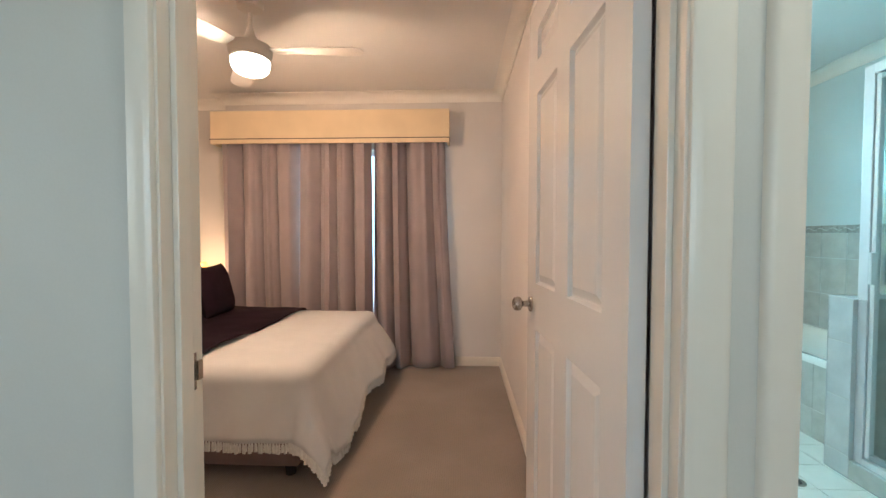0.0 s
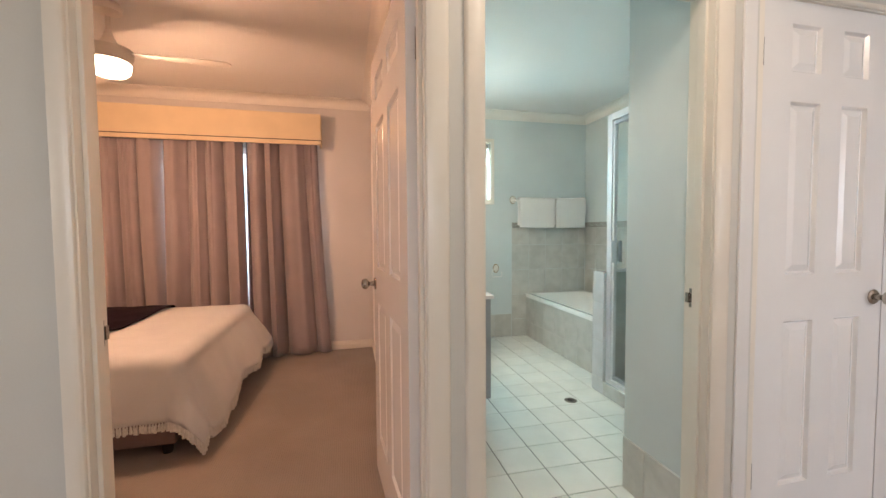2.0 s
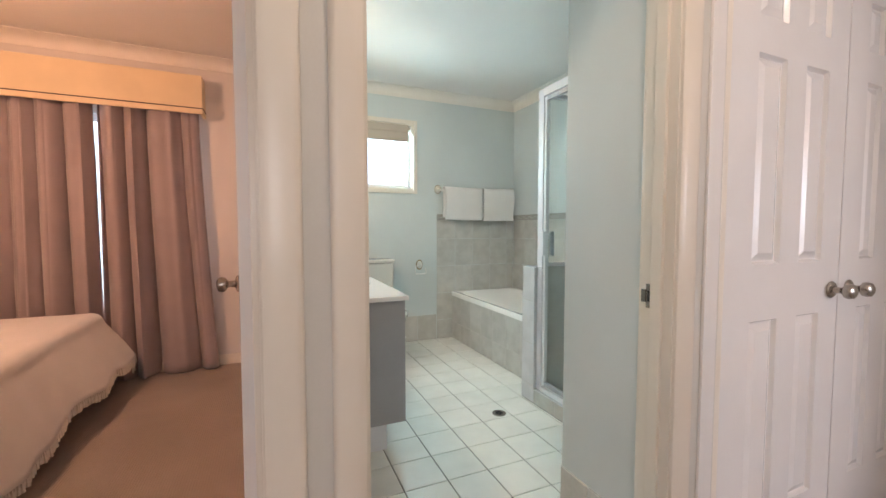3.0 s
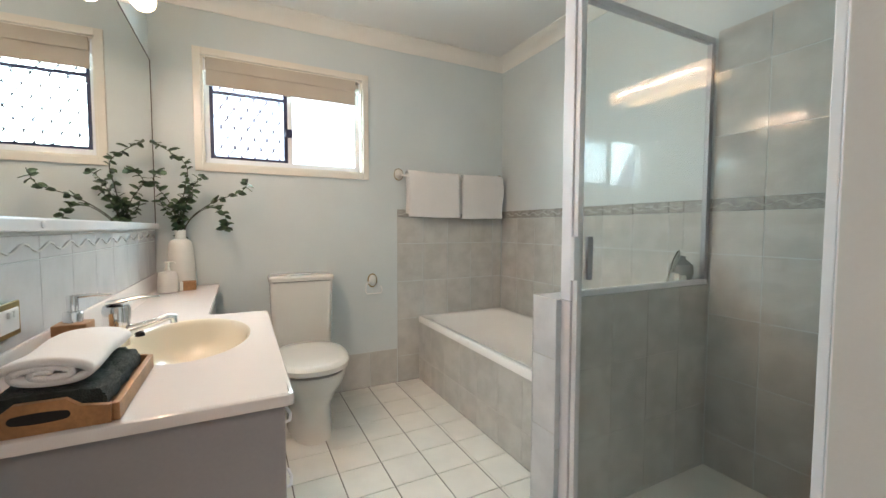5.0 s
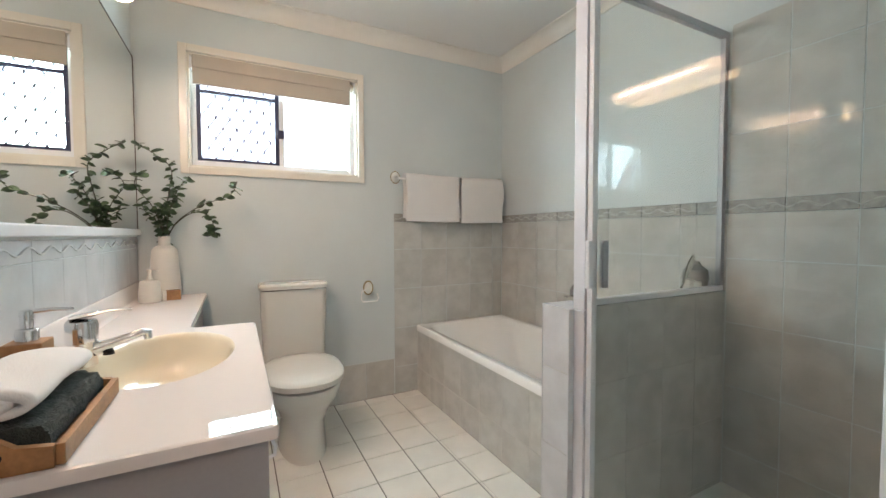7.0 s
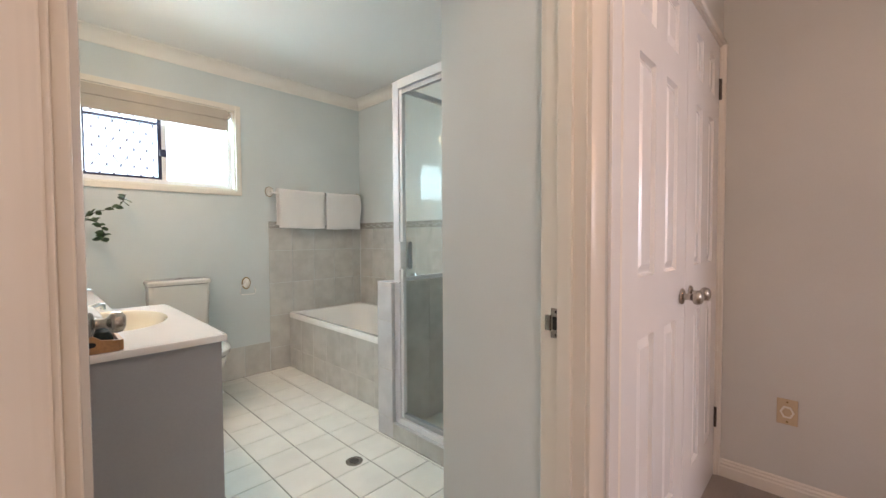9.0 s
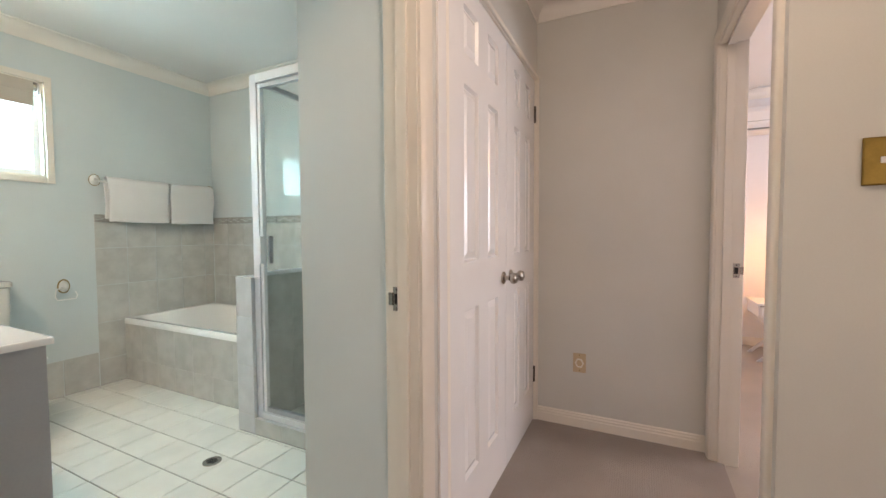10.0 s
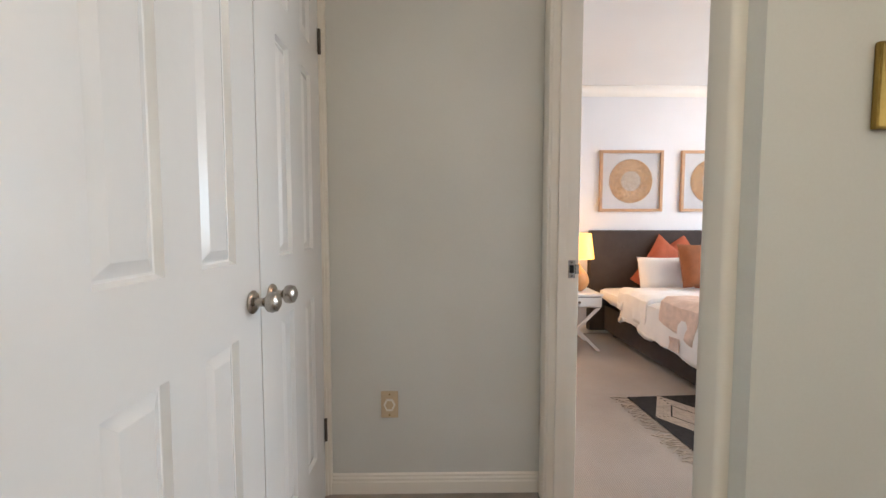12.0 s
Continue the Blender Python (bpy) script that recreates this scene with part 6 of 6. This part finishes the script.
part("outlet_ring", lathe([(0.026, 0), (0.026, 0.004), (0.022, 0.0045)], 6, None, axes((0, 1, 0), (0, 0, 1.15), (-1, 0, 0), (-0.008, 0, 0))), M_TRIM, outl)
part("socket", lathe([(0.018, 0), (0.018, 0.0055)], 6, None, axes((0, 1, 0), (0, 0, 1.15), (-1, 0, 0), (-0.008, 0, 0))), M_PLATE, outl)
for z in (-0.045, 0.045):
    part("screw", lathe([(0.004, 0), (0.003, 0.002)], 8, None, axes((0, 1, 0), (0, 0, 1), (-1, 0, 0), (-0.008, 0, z))), M_BRASS, outl)
oy = thing("ceiling_light", "round opal ceiling light of the hall", "ceiling light", (2.00, 1.28, CEIL_HALL))
part("rim", lathe([(0.17, 0), (0.17, -0.02), (0.16, -0.022)], 28), M_ALU, oy)
o = part("bowl", lathe([(0.158, -0.0225), (0.15, -0.06), (0.10, -0.09), (0.03, -0.10)], 28), M_BULB, oy, "lit opal bowl", True)
o.visible_shadow = False
# unseen fitting added round the main bedroom's warm fill
oy2 = thing("ceiling_light", "unseen round opal ceiling light added to warm the main bedroom", "ceiling light", (4.9, -2.1, CEIL))
part("rim", lathe([(0.17, 0), (0.17, -0.02), (0.16, -0.022)], 28), M_ALU, oy2)
o = part("bowl", lathe([(0.158, -0.0225), (0.15, -0.06), (0.10, -0.09), (0.03, -0.10)], 28), M_BULB, oy2, "lit opal bowl", True)
o.visible_shadow = False

# ---------------------------------------------------------------- tiles, one by one
TILE_MESHES = {}


def tile_mesh(w, h, mat, t):
    key = (round(w, 3), round(h, 3), mat.name, t)
    if key not in TILE_MESHES:
        bm = bmesh.new()
        e = min(0.0025, t * 0.35)
        loft([[(0, 0, 0), (w, 0, 0), (w, h, 0), (0, h, 0)], [(0, 0, t - e), (w, 0, t - e), (w, h, t - e), (0, h, t - e)],
              [(e, e, t), (w - e, e, t), (w - e, h - e, t), (e, h - e, t)]], bm)
        bmesh.ops.recalc_face_normals(bm, faces=bm.faces)
        me = bpy.data.meshes.new("tile")
        bm.to_mesh(me)
        bm.free()
        me.materials.append(mat)
        TILE_MESHES[key] = me
    return TILE_MESHES[key]


def tile_patch(parent, o, u, v, nrm, u0, u1, v0, v1, pu, pv, us, vs, mat, t=0.0024, gap=0.0036, name="tile"):
    """Tiles over the patch u0..u1, v0..v1 of the plane at o; joints at us + k*pu and vs + k*pv, clipped at the rim."""
    m = axes(u, v, nrm, o)
    k0, k1 = math.floor((u0 - us) / pu), math.ceil((u1 - us) / pu)
    j0, j1 = math.floor((v0 - vs) / pv), math.ceil((v1 - vs) / pv)
    for k in range(k0, k1):
        for j in range(j0, j1):
            a, b = max(u0, us + k * pu + gap / 2), min(u1, us + (k + 1) * pu - gap / 2)
            c, e = max(v0, vs + j * pv + gap / 2), min(v1, vs + (j + 1) * pv - gap / 2)
            if b - a < 0.012 or e - c < 0.012:
                continue
            ob = new(name, tile_mesh(b - a, e - c, mat, t))
            ob.parent = parent
            ob.matrix_basis = m @ Matrix.Translation((a, c, 0))


EX, EY, EZ = Vector((1, 0, 0)), Vector((0, 1, 0)), Vector((0, 0, 1))
ob_of = bpy.data.objects
TP, TH = 0.22, 0.295
FPX, FPY, FSX, FSY = 0.2165, 0.2215, 2.851, 4.149
# floor
tile_patch(floor_bath, (0, 0, -0.0055), EX, EY, EZ, 1.552, 3.083, 2.0, 5.128, FPX, FPY, FSX, FSY, M_FTILE, 0.005, gap=0.005)
tile_patch(floor_bath, (0, 0, -0.0055), EX, EY, EZ, 3.0845, 3.271, 3.502, 5.128, FPX, FPY, FSX, FSY, M_FTILE, 0.005, gap=0.005)
# north wall: tiled bay over the bathtub, skirting course, frieze
wn_ = ob_of["wall_bath_north"]
tile_patch(wn_, (0, 5.1305, 0), EX, EZ, -EY, 3.087, 4.058, 0.0, 1.289, TP, TH, 3.087, -0.093, M_WTILE)
tile_patch(wn_, (0, 5.1305, 0), EX, EZ, -EY, 1.56, 3.083, 0.0, 0.268, TP, TH, 3.087, -0.027, M_WTILE)
tile_patch(wn_, (0, 5.1305, 0), EX, EZ, -EY, 3.087, 4.058, 1.291, 1.352, TP, 0.065, 3.087, 1.289, M_FRIEZE, 0.007)
# east wall over the bathtub and in the shower
we_ = ob_of["wall_bath_east"]
tile_patch(we_, (4.0605, 0, 0), EY, EZ, -EX, 3.502, 5.122, 0.0, 1.289, TP, TH, 5.122, -0.093, M_WTILE)
tile_patch(we_, (4.0605, 0, 0), EY, EZ, -EX, 3.502, 5.122, 1.291, 1.352, TP, 0.065, 5.122, 1.289, M_FRIEZE, 0.007)
tile_patch(we_, (4.0605, 0, 0), EY, EZ, -EX, 2.552, 3.363, 0.03, 1.289, TP, TH, 3.363, -0.093, M_WTILE)
tile_patch(we_, (4.0605, 0, 0), EY, EZ, -EX, 2.552, 3.363, 1.291, 1.352, TP, 0.065, 3.363, 1.289, M_FRIEZE, 0.007)
tile_patch(we_, (4.0605, 0, 0), EY, EZ, -EX, 2.552, 3.363, 1.354, 2.14, TP, TH, 3.363, 1.352, M_WTILE)
tile_patch(we_, (4.0605, 0, 0), EY, EZ, -EX, 3.365, 3.500, 0.94, 1.289, TP, TH, 3.363, -0.093, M_WTILE)
tile_patch(we_, (4.0605, 0, 0), EY, EZ, -EX, 3.365, 3.500, 1.291, 1.352, TP, 0.065, 3.363, 1.289, M_FRIEZE, 0.007)
ws_ = ob_of["wall_shower_south"]
tile_patch(ws_, (0, 2.5495, 0), EX, EZ, EY, 3.20, 4.052, 0.03, 1.289, TP, TH, 4.052, -0.093, M_WTILE)
tile_patch(ws_, (0, 2.5495, 0), EX, EZ, EY, 3.20, 4.052, 1.354, 2.14, TP, TH, 4.052, 1.352, M_WTILE)
tile_patch(ws_, (0, 2.5495, 0), EX, EZ, EY, 3.20, 4.052, 1.291, 1.352, TP, 0.065, 4.052, 1.289, M_FRIEZE, 0.007)
# skirting course beside the doorway
tile_patch(ob_of["wall_bath_nib"], (2.5005, 0, 0), EY, EZ, -EX, 2.004, 2.37, 0.0, 0.255, TP, TH, 2.004, -0.04, M_WTILE, 0.008)
tile_patch(ob_of["wall_bath_shower"], (0, 2.3695, 0), EX, EZ, EY, 2.492, 3.085, 0.0, 0.255, TP, TH, 2.5, -0.04, M_WTILE, 0.008)
# low wall
wl_ = ob_of["wall_bath_low"]
tile_patch(wl_, (3.0855, 0, 0), EY, EZ, -EX, 3.362, 3.505, 0.0, 0.938, 0.3, TH, 3.362, 0.938 - 4 * TH + 0.06, M_STILE)
tile_patch(wl_, (0, 3.3655, 0), EX, EZ, -EY, 3.196, 4.054, 0.03, 0.938, TP, TH, 4.05, 0.938 - 4 * TH, M_WTILE, gap=0.0016)
tile_patch(wl_, (0, 3.3655, 0), EX, EZ, -EY, 3.081, 3.192, 0.10, 0.938, 0.4, TH, 3.0, 0.938 - 4 * TH, M_STILE)
tile_patch(wl_, (0, 3.4995, 0), EX, EZ, EY, 3.081, 3.262, 0.0, 0.938, 0.4, TH, 3.0, 0.938 - 4 * TH, M_STILE)
tile_patch(wl_, (0, 3.4995, 0), EX, EZ, EY, 3.265, 4.054, 0.52, 0.938, TP, TH, 4.05, 0.938 - 4 * TH, M_STILE)
tile_patch(wl_, (0, 0, 0.9345), EX, EY, EZ, 3.081, 4.054, 3.362, 3.505, TP, 0.2, 3.081, 3.362, M_STILE)
# bathtub apron, shower hob
tile_patch(ob_of["trim_apron"], (3.2725, 0, 0), EY, EZ, -EX, 3.505, 5.122, 0.0, 0.462, TP, TH, 5.122, 0.18 - TH + 0.0, M_WTILE)
th_ = ob_of["trim_shower_hob"]
tile_patch(th_, (3.0855, 0, 0), EY, EZ, -EX, 2.55, 3.361, 0.0, 0.098, TP, 0.3, 3.361, -0.1, M_WTILE)
tile_patch(th_, (0, 0, 0.0945), EX, EY, EZ, 3.081, 3.198, 2.552, 3.361, 0.3, TP, 3.0, 3.361, M_STILE)
# vanity wall: pale tiles and frieze with raised swirls
ww_ = ob_of["wall_bath_west"]
tile_patch(ww_, (1.5495, 0, 0), EY, EZ, EX, 2.95, 5.126, 0.86, 1.128, TP, TH, 5.126, 0.835, M_STILE, 0.0024, 0.0018)
tile_patch(ww_, (1.5495, 0, 0), EY, EZ, EX, 2.95, 5.126, 1.130, 1.190, TP, 0.064, 5.126, 1.128, M_STILE, 0.003)


def swirls(parent, o, u, nrm, u0, u1, step):
    """Raised wave moulding on the frieze tiles."""
    m = axes(u, EZ, nrm, o)
    s = u0 + step / 2
    while s < u1 - step / 4:
        bm = bmesh.new()
        for ph in (1,):
            tube([m @ Vector((s + x, ph * 0.010 * math.sin(x / step * 2 * math.pi * 1.0), 0.0)) for x in np.linspace(-step * 0.48, step * 0.48, 13)], [0.0012] + [0.0035] * 11 + [0.0012], 5, bm)
        part("swirl", bm, M_RELIEF, parent)
        s += step


swirls(ww_, (1.555, 0, 1.160), EY, EX, 2.95, 5.12, 0.145)
swirls(wn_, (0, 5.1235, 1.321), EX, -EY, 3.09, 4.05, 0.11)
swirls(we_, (4.0535, 0, 1.321), EY, -EX, 2.56, 3.50, 0.11)
swirls(we_, (4.0535, 0, 1.321), EY, -EX, 3.51, 5.12, 0.11)
